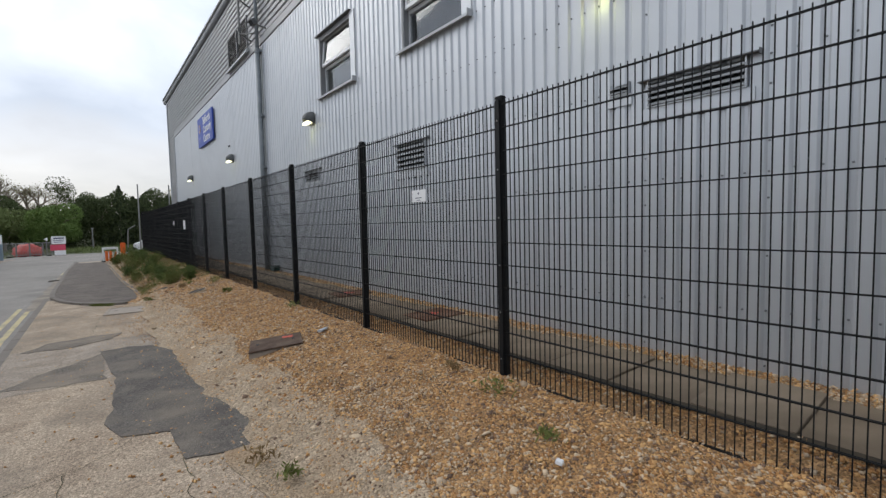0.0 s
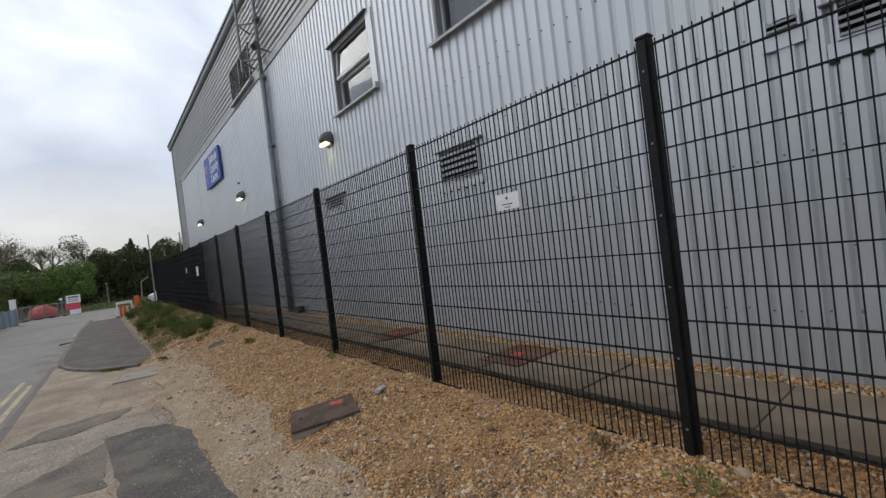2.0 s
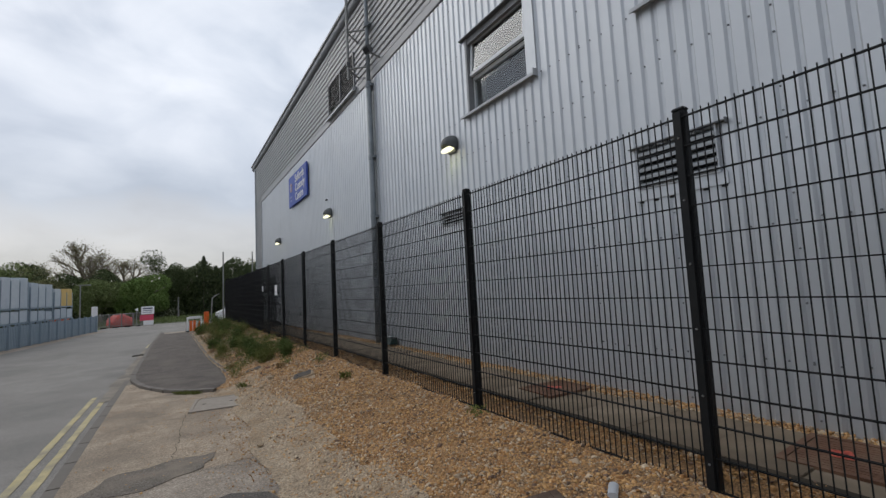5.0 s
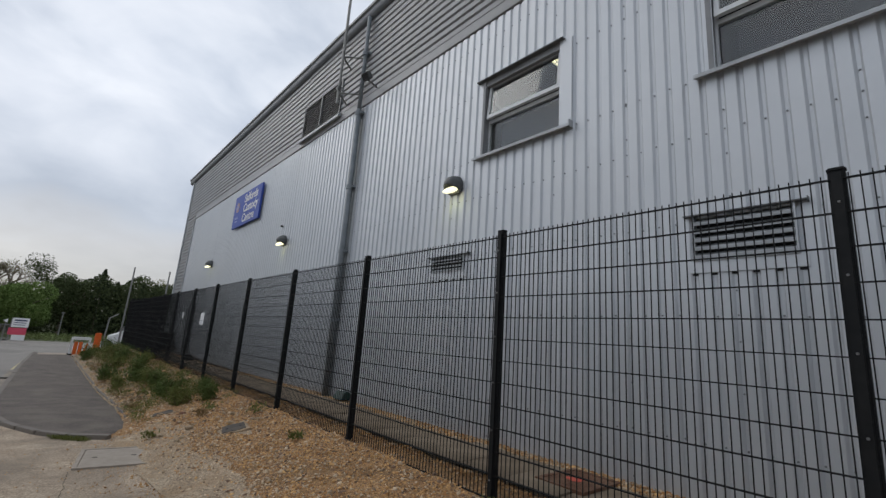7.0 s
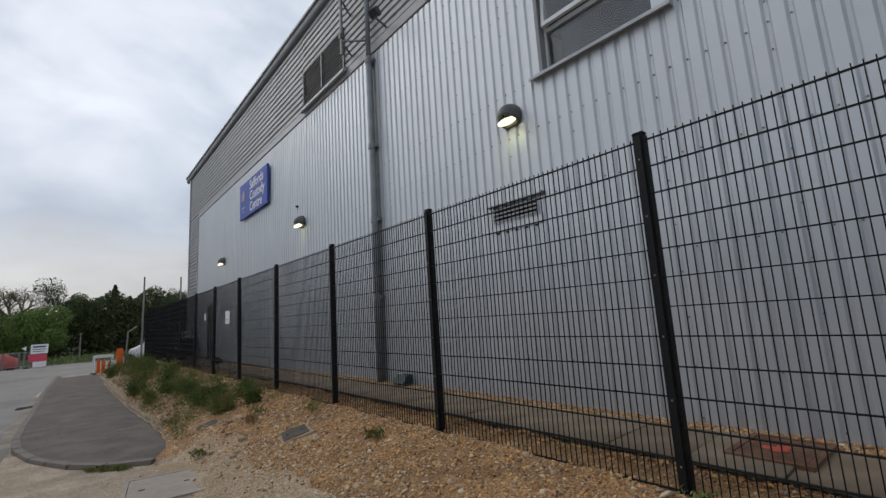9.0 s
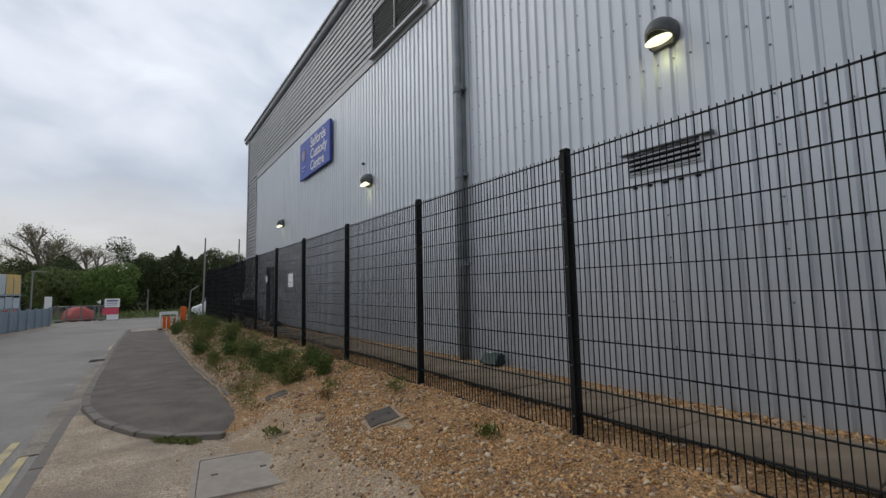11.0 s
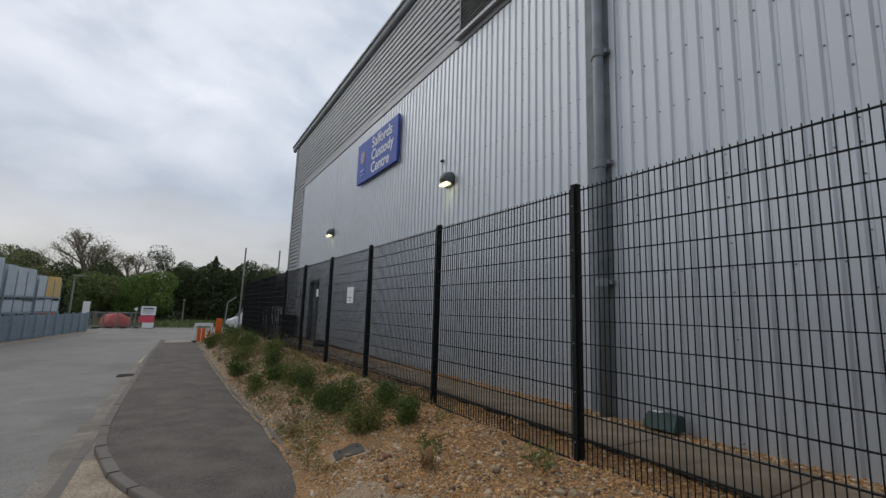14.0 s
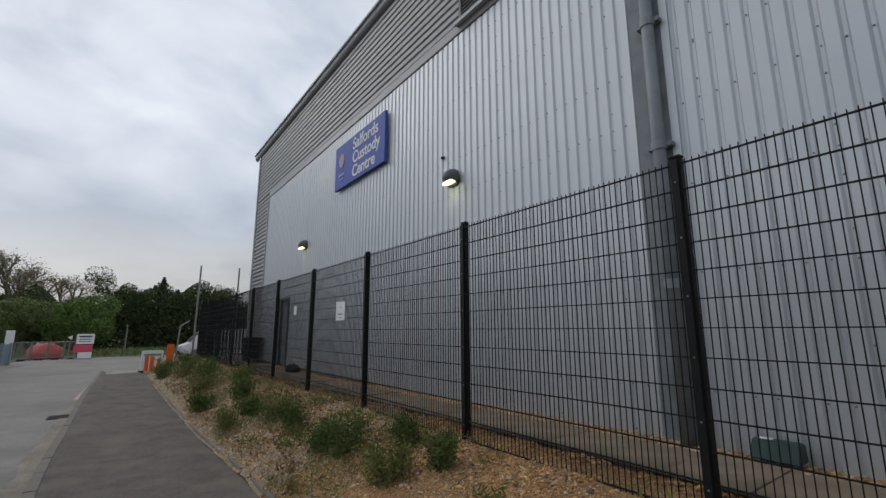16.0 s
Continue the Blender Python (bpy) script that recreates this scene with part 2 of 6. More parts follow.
M_DUST = surf("dusty_hardcore", (0.285, 0.215, 0.145), (0.45, 0.36, 0.26), 2.4, 0.95, 0.0, 0.9, 60, dirt=(0.33, 0.22, 0.125), dirt_scale=1.6, dirt_amt=0.6, cells=70, camt=0.4, spec=0.15)
M_GRAVEL = surf("gravel_bed", (0.23, 0.12, 0.048), (0.41, 0.245, 0.115), 3.0, 0.9, 0.0, 0.9, 90, dirt=(0.13, 0.10, 0.065), dirt_scale=0.9, dirt_amt=0.45, cells=80)
M_SOIL = surf("stony_soil", (0.22, 0.165, 0.105), (0.37, 0.285, 0.19), 4.0, 0.95, 0.0, 0.8, 60, dirt=(0.13, 0.115, 0.075), dirt_scale=1.4, dirt_amt=0.5, cells=80)
M_GROUND = surf("rough_grass_ground", (0.055, 0.075, 0.03), (0.11, 0.12, 0.055), 0.6, 0.95, 0.0, 0.5, 20, dirt=(0.14, 0.12, 0.08), dirt_scale=0.15, dirt_amt=0.5)
M_YELLOW = surf("worn_yellow_paint", (0.46, 0.375, 0.18), (0.54, 0.455, 0.26), 5, 0.8, 0.0, 0.3, 120, dirt=(0.22, 0.2, 0.17), dirt_scale=3, dirt_amt=0.8, tone=0.15)
M_RUST = surf("rusty_iron", (0.115, 0.055, 0.032), (0.19, 0.10, 0.06), 7, 0.85, 0.1, 0.5, 60, dirt=(0.22, 0.15, 0.10), dirt_scale=3, dirt_amt=0.5)
M_OLDIRON = surf("old_brown_iron", (0.075, 0.05, 0.038), (0.135, 0.092, 0.07), 9, 0.9, 0.1, 0.5, 70, dirt=(0.20, 0.155, 0.115), dirt_scale=4, dirt_amt=0.5, spec=0.2)
M_DIRTLINE = surf("dirt_in_joint", (0.07, 0.06, 0.045), (0.12, 0.105, 0.07), 9, 0.95, 0.0, 0.4, 90, dirt=(0.08, 0.1, 0.04), dirt_scale=2.5, dirt_amt=0.6, spec=0.1)
M_IRON = surf("grey_iron_cover", (0.075, 0.067, 0.06), (0.12, 0.107, 0.095), 8, 0.95, 0.0, 0.4, 60, spec=0.1, dirt=(0.16, 0.135, 0.105), dirt_scale=3, dirt_amt=0.4)
M_COVER = surf("cover_concrete_infill", (0.28, 0.24, 0.20), (0.38, 0.33, 0.275), 6, 0.9, 0.0, 0.3, 80, dirt=(0.27, 0.235, 0.195), dirt_scale=3, dirt_amt=0.5)
M_REDMARK = surf("red_spray_paint", (0.46, 0.07, 0.045), (0.56, 0.11, 0.07), 9, 0.7, 0.0, 0.2, 120)
M_BAIT = surf("green_plastic_box", (0.006, 0.03, 0.025), (0.01, 0.046, 0.037), 5, 0.4, 0.0, 0.04)
M_ORANGE = surf("orange_plastic", (0.78, 0.13, 0.02), (0.85, 0.18, 0.04), 4, 0.45, 0.0, 0.04)
M_RED = surf("red_plastic", (0.55, 0.07, 0.06), (0.65, 0.11, 0.09), 3, 0.5, 0.0, 0.05)
M_REDPINK = surf("red_board", (0.62, 0.07, 0.12), (0.7, 0.1, 0.16), 3, 0.5, 0.0, 0.02)
M_GALV = surf("galvanised_blue_grey", (0.27, 0.34, 0.40), (0.36, 0.43, 0.49), 3, 0.5, 0.3, 0.05, dirt=(0.2, 0.25, 0.28), dirt_scale=0.8, dirt_amt=0.5, objrand=0.4)
M_WRAP = surf("pale_wrapped_goods", (0.42, 0.48, 0.54), (0.62, 0.66, 0.69), 2.5, 0.4, 0.0, 0.3, 12, objrand=0.5)
M_YWRAP = surf("yellow_goods", (0.6, 0.42, 0.14), (0.7, 0.5, 0.2), 3, 0.5, 0.0, 0.2, 15)
M_STEEL = surf("grey_galvanised_pole", (0.22, 0.22, 0.21), (0.3, 0.3, 0.29), 6, 0.5, 0.5, 0.05)
M_RUBBER = surf("black_rubber", (0.018, 0.018, 0.018), (0.03, 0.03, 0.03), 8, 0.8, 0.0, 0.1)
M_VAN = surf("white_van_paint", (0.72, 0.73, 0.74), (0.78, 0.79, 0.8), 2, 0.3, 0.0, 0.0)
M_BARK = surf("bark", (0.20, 0.165, 0.13), (0.29, 0.245, 0.195), 4, 0.95, 0.0, 0.6, 30)
M_STONE = surf("gravel_stones", (0.30, 0.135, 0.045), (0.67, 0.41, 0.175), 25, 0.85, 0.0, 0.15, 120, island=0.9)
M_PALE = surf("pale_stones", (0.31, 0.23, 0.15), (0.67, 0.525, 0.365), 25, 0.85, 0.0, 0.15, 120, island=0.85)
M_DARKST = surf("dark_stones", (0.10, 0.065, 0.045), (0.24, 0.15, 0.10), 25, 0.85, 0.0, 0.15, 120, island=0.85)
M_ROCK = surf("rubble_rock", (0.27, 0.195, 0.12), (0.44, 0.345, 0.24), 12, 0.9, 0.0, 0.4, 60, objrand=0.5)
M_BRICK = surf("broken_brick", (0.20, 0.09, 0.06), (0.30, 0.15, 0.10), 12, 0.9, 0.0, 0.4, 60)


def leaf_mat(name, c1, c2):
    mt = surf(name, c1, c2, 0.7, 0.8, 0.0, 0.0, island=0.5, spec=0.1)
    b = mt.node_tree.nodes["Principled BSDF"]
    b.inputs["Subsurface Weight"].default_value = 0.0
    return mt


M_LEAF_DARK = leaf_mat("dark_wood_leaves", (0.05, 0.066, 0.030), (0.095, 0.118, 0.05))
M_LEAF_MID = leaf_mat("mid_leaves", (0.115, 0.15, 0.056), (0.20, 0.235, 0.095))
M_LEAF_BRIGHT = leaf_mat("spring_leaves", (0.10, 0.16, 0.042), (0.18, 0.25, 0.08))
M_LEAF_PALE = leaf_mat("pale_young_leaves", (0.15, 0.155, 0.07), (0.25, 0.24, 0.12))
M_LEAF_FIR = leaf_mat("fir_needles", (0.042, 0.058, 0.034), (0.08, 0.10, 0.058))
M_LEAF_SHRUB = leaf_mat("shrub_leaves", (0.045, 0.08, 0.022), (0.15, 0.19, 0.06))
M_LEAF_WEED = leaf_mat("weed_leaves", (0.09, 0.115, 0.03), (0.21, 0.22, 0.075))
M_LEAF_DRY = leaf_mat("dry_weed", (0.16, 0.10, 0.05), (0.28, 0.20, 0.10))
M_STEM = surf("brown_stem", (0.09, 0.06, 0.04), (0.15, 0.10, 0.06), 10, 0.9, 0.0, 0.2)


def glass_mat():
    mt = bpy.data.materials.new("window_glass")
    mt.use_nodes = True
    b = mt.node_tree.nodes["Principled BSDF"]
    b.inputs["Base Color"].default_value = (0.86, 0.9, 0.92, 1)
    b.inputs["Roughness"].default_value = 0.03
    b.inputs["Transmission Weight"].default_value = 1.0
    b.inputs["IOR"].default_value = 1.5
    return mt


def glow_mat(name, c, strength):
    mt = bpy.data.materials.new(name)
    mt.use_nodes = True
    b = mt.node_tree.nodes["Principled BSDF"]
    b.inputs["Base Color"].default_value = (0.8, 0.8, 0.75, 1)
    b.inputs["Emission Color"].default_value = (*c, 1)
    b.inputs["Emission Strength"].default_value = strength
    return mt


M_GLASS = glass_mat()
M_TUBE = glow_mat("strip_light", (1.0, 0.9, 0.55), 1.1)
M_LENS = glow_mat("lit_lamp_lens", (1.0, 0.96, 0.60), 1.1)


# ---- mesh helpers ----
def part(name, bm, material, parent=None, label="", smooth=False):
    me = bpy.data.meshes.new(name)
    bm.to_mesh(me)
    bm.free()
    me.materials.append(material)
    if smooth:
        for p in me.polygons:
            p.use_smooth = True
    ob = new(name, me)
    if parent:
        ob.parent = parent
    if label:
        ob["label"] = label
    return ob


def share(name, me, parent, m):
    ob = new(name, me)
    ob.parent = parent
    ob.matrix_basis = m
    return ob


def thing(name, label, category, group="", kind="", at=(0, 0, 0), rz=0.0):
    ob = new(name)
    ob.empty_display_size = 0.1
    ob.matrix_basis = pose(*at, 0, 0, rz)
    return tagged(ob, label, category, group, kind)


def box(bm, x0, x1, y0, y1, z0, z1, bevel=0.0):
    r = bmesh.ops.create_cube(bm, size=1.0)
    vs = r["verts"]
    for v in vs:
        v.co = Vector(((x0 + x1) / 2 + v.co.x * (x1 - x0), (y0 + y1) / 2 + v.co.y * (y1 - y0), (z0 + z1) / 2 + v.co.z * (z1 - z0)))
    if bevel:
        es = list({e for v in vs for e in v.link_edges})
        bmesh.ops.bevel(bm, geom=es, offset=bevel, segments=2, affect="EDGES")
    return bm


def boxm(*a, bevel=0.0):
    return box(bmesh.new(), *a, bevel=bevel)


def tube(bm, p, q, r0, r1=None, seg=10):
    """A tapered round bar from p to q."""
    r1 = r0 if r1 is None else r1
    p, q = Vector(p), Vector(q)
    d = q - p
    m = Matrix.Translation((p + q) / 2) @ d.to_track_quat("Z", "Y").to_matrix().to_4x4()
    bmesh.ops.create_cone(bm, cap_ends=True, segments=seg, radius1=r0, radius2=r1, depth=d.length, matrix=m)
    return bm


def extrude_profile(pts, y0, y1, closed=True):
    """A profile of (x, z) points drawn out along y."""
    bm = bmesh.new()
    a = [bm.verts.new((x, y0, z)) for x, z in pts]
    b = [bm.verts.new((x, y1, z)) for x, z in pts]
    n = len(pts)
    for i in range(n if closed else n - 1):
        bm.faces.new((a[i], b[i], b[(i + 1) % n], a[(i + 1) % n]))
    if closed:
        bm.faces.new(a[::-1]); bm.faces.new(b)
    bmesh.ops.recalc_face_normals(bm, faces=bm.faces)
    return bm


def raw(name, verts, faces, material, parent=None, smooth=False):
    me = bpy.data.meshes.new(name)
    me.from_pydata([tuple(v) for v in verts], [], faces)
    me.materials.append(material)
    if smooth:
        me.polygons.foreach_set("use_smooth", [True] * len(me.polygons))
    ob = new(name, me)
    if parent:
        ob.parent = parent
    return ob


def fast_tris(name, verts, tris, material, parent=None, quads=False):
    """A mesh from numpy arrays."""
    k = 4 if quads else 3
    me = bpy.data.meshes.new(name)
    me.vertices.add(len(verts)); me.vertices.foreach_set("co", np.ascontiguousarray(verts, dtype=np.float32).ravel())
    me.loops.add(len(tris) * k); me.loops.foreach_set("vertex_index", np.ascontiguousarray(tris, dtype=np.int32).ravel())
    me.polygons.add(len(tris)); me.polygons.foreach_set("loop_start", np.arange(0, len(tris) * k, k, dtype=np.int32))
    me.update(calc_edges=True)
    me.validate()
    me.materials.append(material)
    ob = new(name, me)
    if parent:
        ob.parent = parent
    return ob


def lerp(table, v):
    return float(np.interp(v, [a for a, _ in table], [b for _, b in table]))


# ---- levels of the ground ----
def zr(y):
    return -0.06 - 0.023 * min(max(y, 0.0), 20.0)


def gz(x, y):
    """The bank between the low road side and the level strip along the fence."""
    f = min(max((x - 0.7) / 2.1, 0.0), 1.0)
    e = min(max((y - 37.0) / 4.0, 0.0), 1.0)
    top = 0.15 + (zr(y) - 0.15) * e
    return zr(y) + (top - zr(y)) * f


def path_z(y):
    return 0.25 - 0.1 * min(max((y - 14) / 8, 0), 1)


def strip(name, ys, xl, xr, zf, nx, material, parent=None, rough=0.0, smooth=True):
    vs, fs = [], []
    for j, y in enumerate(ys):
        a, b = xl(y), xr(y)
        for i in range(nx + 1):
            x = a + (b - a) * i / nx
            vs.append((x, y, zf(x, y) + (rough * noise.noise((x * 3.1, y * 3.1, 1.7)) if rough else 0)))
    for j in range(len(ys) - 1):
        for i in range(nx):
            k = j * (nx + 1) + i
            fs.append((k, k + 1, k + nx + 2, k + nx + 1))
    return raw(name, vs, fs, material, parent, smooth)


def arange(a, b, s):
    n = max(int(round((b - a) / s)), 1)
    return [a + (b - a) * i / n for i in range(n + 1)]


# ---- ground, road, pavement ----
def build_ground():
    xs = [-600, -200, -80, -40, -20, -10, -5, -2, -1, 0] + [0.7 + 0.21 * i for i in range(11)] + [3.0, 4.4, 8, 15, 30, 60, 200, 600]
    ys = [-600, -200, -60, -20, -8] + [i * 2.0 for i in range(-2, 24)] + [50, 60, 90, 200, 600, 1500]
    vs = [(x, y, gz(x, y) - 0.06) for y in ys for x in xs]
    n = len(xs)
    fs = [(j * n + i, j * n + i + 1, (j + 1) * n + i + 1, (j + 1) * n + i) for j in range(len(ys) - 1) for i in range(n - 1)]
    tagged(raw("ground", vs, fs, M_GROUND, smooth=True), "rough grassy ground reaching to the woods", "ground", kind="structure")


build_ground()

ROAD_LEFT = [(-15, -15.0), (30, -8.6), (46, -5.9), (52, -4.6)]
tagged(strip("road", arange(-15, 52, 1.0), lambda y: lerp(ROAD_LEFT, y), lambda y: -1.1 + 0.35 * max(0, min((y - 26) / 12, 1)) + 0.09 * max(0, y - 38),
             lambda x, y: zr(y) - 0.03, 6, M_ROAD), "worn grey asphalt road with pale patches", "road", kind="structure")
tagged(strip("side_road", arange(36.6, 51.5, 1.0), lambda y: -0.9 + 0.09 * max(0, y - 38) - 0.15, lambda y: 1.0 + 3.2 * max(0, y - 36.6),
             lambda x, y: zr(y) - 0.026, 8, M_ROAD), "grey asphalt side road behind the fenced yard", "road", kind="structure")

KERB_L = [(13.92, 0.40), (14.05, 0.24), (14.5, -0.14), (15.0, -0.38), (15.9, -0.71), (17.1, -0.94), (18.2, -1.01), (20, -1.03), (24, -0.99), (28, -0.98), (36.6, -0.75)]
PAVE_R = [(13.92, 0.55), (14.05, 0.72), (14.5, 0.88), (15.2, 0.97), (17.3, 1.0), (19.6, 0.92), (24, 0.84), (36.6, 0.70)]


def pave_z(x, y):
    e = min(max((x - lerp(PAVE_R, y) + 0.14) / 0.14, 0.0), 1.0)
    return zr(y) + 0.055 - 0.03 * e * e


tagged(strip("pavement", arange(13.92, 36.6, 0.35), lambda y: lerp(KERB_L, y), lambda y: lerp(PAVE_R, y), pave_z, 8, M_PAVE, rough=0.02),
       "worn dark tarmac pavement beside the road", "pavement", kind="structure")

tagged(strip("crossing_paving", arange(34.9, 36.5, 0.3), lambda y: -0.62, lambda y: 0.62, lambda x, y: zr(y) + 0.063, 3, M_APRON2),
       "pale grey paving where the pavement drops to the side road", "paving", kind="structure")
tagged(strip("footway", arange(26.5, 46.2, 0.6), lambda y: -5.2 + 0.17 * (y - 46.2), lambda y: -4.35 + 0.17 * (y - 46.2), lambda x, y: zr(y) - 0.018, 2, M_APRON2),
       "pale dusty strip of footway along the hoarding", "footway", kind="structure")


def build_kerbs():
    kerb = thing("kerb", "row of pale concrete kerb stones, chipped and mossy", "kerb", kind="structure")
    pts = [Vector((0.62, 13.86, 0))] + [Vector((lerp(KERB_L, y), y, 0)) for y in arange(13.92, 36.6, 0.06)]
    run, made = [0.0], []
    for a, b in zip(pts, pts[1:]):
        run.append(run[-1] + (b - a).length)
    rx, ry = [p.x for p in pts], [p.y for p in pts]
    s = 0.0
    at = lambda d: Vector((float(np.interp(d, run, rx)), float(np.interp(d, run, ry)), 0))
    k = 0
    while s < run[-1] - 0.3:
        ln = 0.62 if s < 4.3 else 0.91
        a, b = at(s), at(s + ln - 0.012)
        d = (b - a)
        tilt = math.degrees(math.asin((zr(b.y) - zr(a.y)) / max(d.length, 0.1)))
        ang = math.atan2(d.y, d.x)
        key = ln
        if key not in [m[0] for m in made]:
            bm = boxm(0, (b - a).length, -0.02, 0.1, -0.14, 0.0, bevel=0.008)
            me = bpy.data.meshes.new("kerb_stone"); bm.to_mesh(me); bm.free(); me.materials.append(M_KERB)
            made.append((key, me))
        me = [m[1] for m in made if m[0] == key][0]
        z = zr(a.y) + 0.062 + random.uniform(-0.004, 0.004)
        share("kerb_stone", me, kerb, Matrix.Translation((a.x, a.y, z)) @ Matrix.Rotation(ang, 4, "Z") @ Matrix.Rotation(radians(-tilt), 4, "Y"))
        s += ln - 0.008
        k += 1
    # flush kerb where the apron meets the road
    flush = thing("dropped_kerb", "flush concrete kerb between apron and road", "kerb", kind="structure")
    me = None
    y = -6.0
    while y < 17.0:
        if me is None:
            bm = boxm(-0.13, 0.0, 0, 0.9, -0.15, 0.0, bevel=0.008)
            me = bpy.data.meshes.new("kerb_stone"); bm.to_mesh(me); bm.free(); me.materials.append(M_KERB)
        share("kerb_stone", me, flush, pose(-1.08, y, zr(y + 0.45) - 0.004, math.degrees(-math.atan(0.023)) if 0 < y < 20 else 0))
        y += 0.912
    edge = thing("path_edging", "thin concrete edging strip along the pavement", "edging", kind="structure")
    me = None
    y = 15.6
    while y < 34:
        x0, x1 = lerp(PAVE_R, y), lerp(PAVE_R, y + 0.9)
        if me is None:
            bm = boxm(0.0, 0.05, 0, 0.9, -0.12, 0.0, bevel=0.008)
            me = bpy.data.meshes.new("edging_stone"); bm.to_mesh(me); bm.free(); me.materials.append(M_KERB)
        share("edging_stone", me, edge, pose(x0, y, zr(y) + 0.06 + random.uniform(-0.012, 0.012), 0, 0, -math.degrees(math.atan((x1 - x0) / 0.9))))
        y += 0.91


build_kerbs()


def edge_x(y):
    return 0.86 + 0.05 * math.sin(y * 1.3) + 0.04 * math.sin(y * 3.1 + 1)


def build_apron():
    # large concrete bays with open joints, crossing the whole width
    bays = [(-6.0, 6.42), (6.42, 9.0), (9.0, 16.6)]
    apron = thing("apron", "worn tan concrete forecourt in large bays with dark joints", "pavement", kind="structure")
    for k, (a, b) in enumerate(bays):
        ob = strip("concrete_bay", arange(a + 0.004, b - 0.004, 0.25), lambda y: -1.08, lambda y: edge_x(y) + 0.35 if y < 13.6 else (0.95 if y < 14 else max(lerp(KERB_L, y) + 0.05, -1.07)), lambda x, y: zr(y), 8,
                   M_APRON if k != 1 else M_APRON2, apron, rough=0.003)
    strip("joint_bed", arange(-6, 13.9, 0.5), lambda y: -1.08, lambda y: 0.8, lambda x, y: zr(y) - 0.03, 3, M_APRON2, apron)


build_apron()


def ragged(name, pts, lift, material, label, wob=0.055, step=0.05):
    """A thin sheet with a ragged outline lying on the apron."""
    out = []
    for (x0, y0), (x1, y1) in zip(pts, pts[1:] + pts[:1]):
        d = math.hypot(x1 - x0, y1 - y0)
        n = max(int(d / step), 1)
        for i in range(n):
            x, y = x0 + (x1 - x0) * i / n, y0 + (y1 - y0) * i / n
            w = wob if i else wob * 0.4
            out.append((x + w * noise.noise((x * 4, y * 4, 3)), y + 1.6 * w * noise.noise((x * 4, y * 4, 9))))
    bm = bmesh.new()
    top = [bm.verts.new((x, y, zr(y) + lift)) for x, y in out]
    low = [bm.verts.new((x, y, zr(y) - 0.02)) for x, y in out]
    f = bm.faces.new(top)
    n = len(out)
    for i in range(n):
        bm.faces.new((top[i], low[i], low[(i + 1) % n], top[(i + 1) % n]))
    bmesh.ops.triangulate(bm, faces=[f])
    bmesh.ops.recalc_face_normals(bm, faces=bm.faces)
    return tagged(part(name, bm, material), label, "tarmac patch", kind="structure")


ragged("tarmac_patch", [(0.08, 6.28), (0.02, 5.25), (-0.06, 4.75), (0.04, 4.35), (0.36, 4.18), (0.38, 3.55), (0.83, 3.44), (0.95, 3.9), (0.84, 4.6), (0.75, 5.6), (0.75, 6.6), (0.78, 7.3), (0.6, 7.9), (0.3, 8.1), (-0.03, 8.05)],
       0.0105, M_PATCH, "dark tarmac repair patch on the concrete forecourt", wob=0.03)
ragged("tarmac_patch", [(-0.01, 6.42), (-0.01, 7.9), (-0.5, 7.4), (-0.95, 6.7), (-0.4, 6.45)], 0.0055, M_PATCH2, "faded grey tarmac patch on the forecourt")
ragged("tarmac_patch", [(-0.95, 8.9), (-0.39, 8.75), (0.16, 9.05), (0.3, 9.5), (-0.02, 9.55), (-0.66, 9.4)], 0.007, M_PATCH2, "small faded tarmac patch on the forecourt")


def crack(pts, w=0.0035):
    """A thin dirt-filled crack wandering over the forecourt."""
    L, Rr = [], []
    for (x0, y0), (x1, y1) in zip(pts, pts[1:]):
        n = max(int(math.hypot(x1 - x0, y1 - y0) / 0.06), 2)
        for i in range(n):
            x, y = x0 + (x1 - x0) * i / n, y0 + (y1 - y0) * i / n
            x += 0.05 * noise.noise((x * 6, y * 6, 1)); y += 0.05 * noise.noise((x * 6, y * 6, 8))
            ww = w * (0.6 + 0.8 * abs(noise.noise((x * 9, y * 9, 4))))
            d = Vector((x1 - x0, y1 - y0)).normalized()
            L.append((x - d.y * ww, y + d.x * ww, zr(y) + 0.0062)); Rr.append((x + d.y * ww, y - d.x * ww, zr(y) + 0.0062))
    k = len(L)
    ob = raw("crack", L + Rr, [(i, i + 1, k + i + 1, k + i) for i in range(k - 1)], M_DIRTLINE)
    tagged(ob, "dark dirt-filled crack in the concrete", "crack", group="cracks in the forecourt", kind="structure")


for c in ([(-1.05, 6.44), (-0.4, 6.38), (-0.05, 6.3)], [(-0.12, 9.6), (-0.05, 11.0), (0.05, 12.0)], [(0.23, 4.33), (-0.2, 3.95), (-0.9, 3.75)], [(0.4, 3.62), (0.32, 2.9), (0.48, 2.1)],
          [(-1.05, 9.02), (-0.3, 9.0), (0.2, 8.95), (0.8, 8.7)], [(-0.6, 12.4), (0.1, 12.2)], [(-0.3, 3.9), (-0.45, 2.6), (-0.3, 1.2)], [(0.86, 3.5), (0.7, 2.9), (0.85, 2.3)]):
    crack(c)
tagged(strip("road_channel", arange(14.7, 27, 0.3), lambda y: -1.40 + 0.10 * noise.noise((y * 0.9, 2, 2)) + 0.02 * max(0, y - 18), lambda y: min(lerp(KERB_L, y) + 0.02, -0.85) if y > 16.5 else -1.08,
             lambda x, y: zr(y) - 0.018, 3, M_CHANNEL), "strip of dusty worn concrete along the kerb", "gutter", kind="structure")


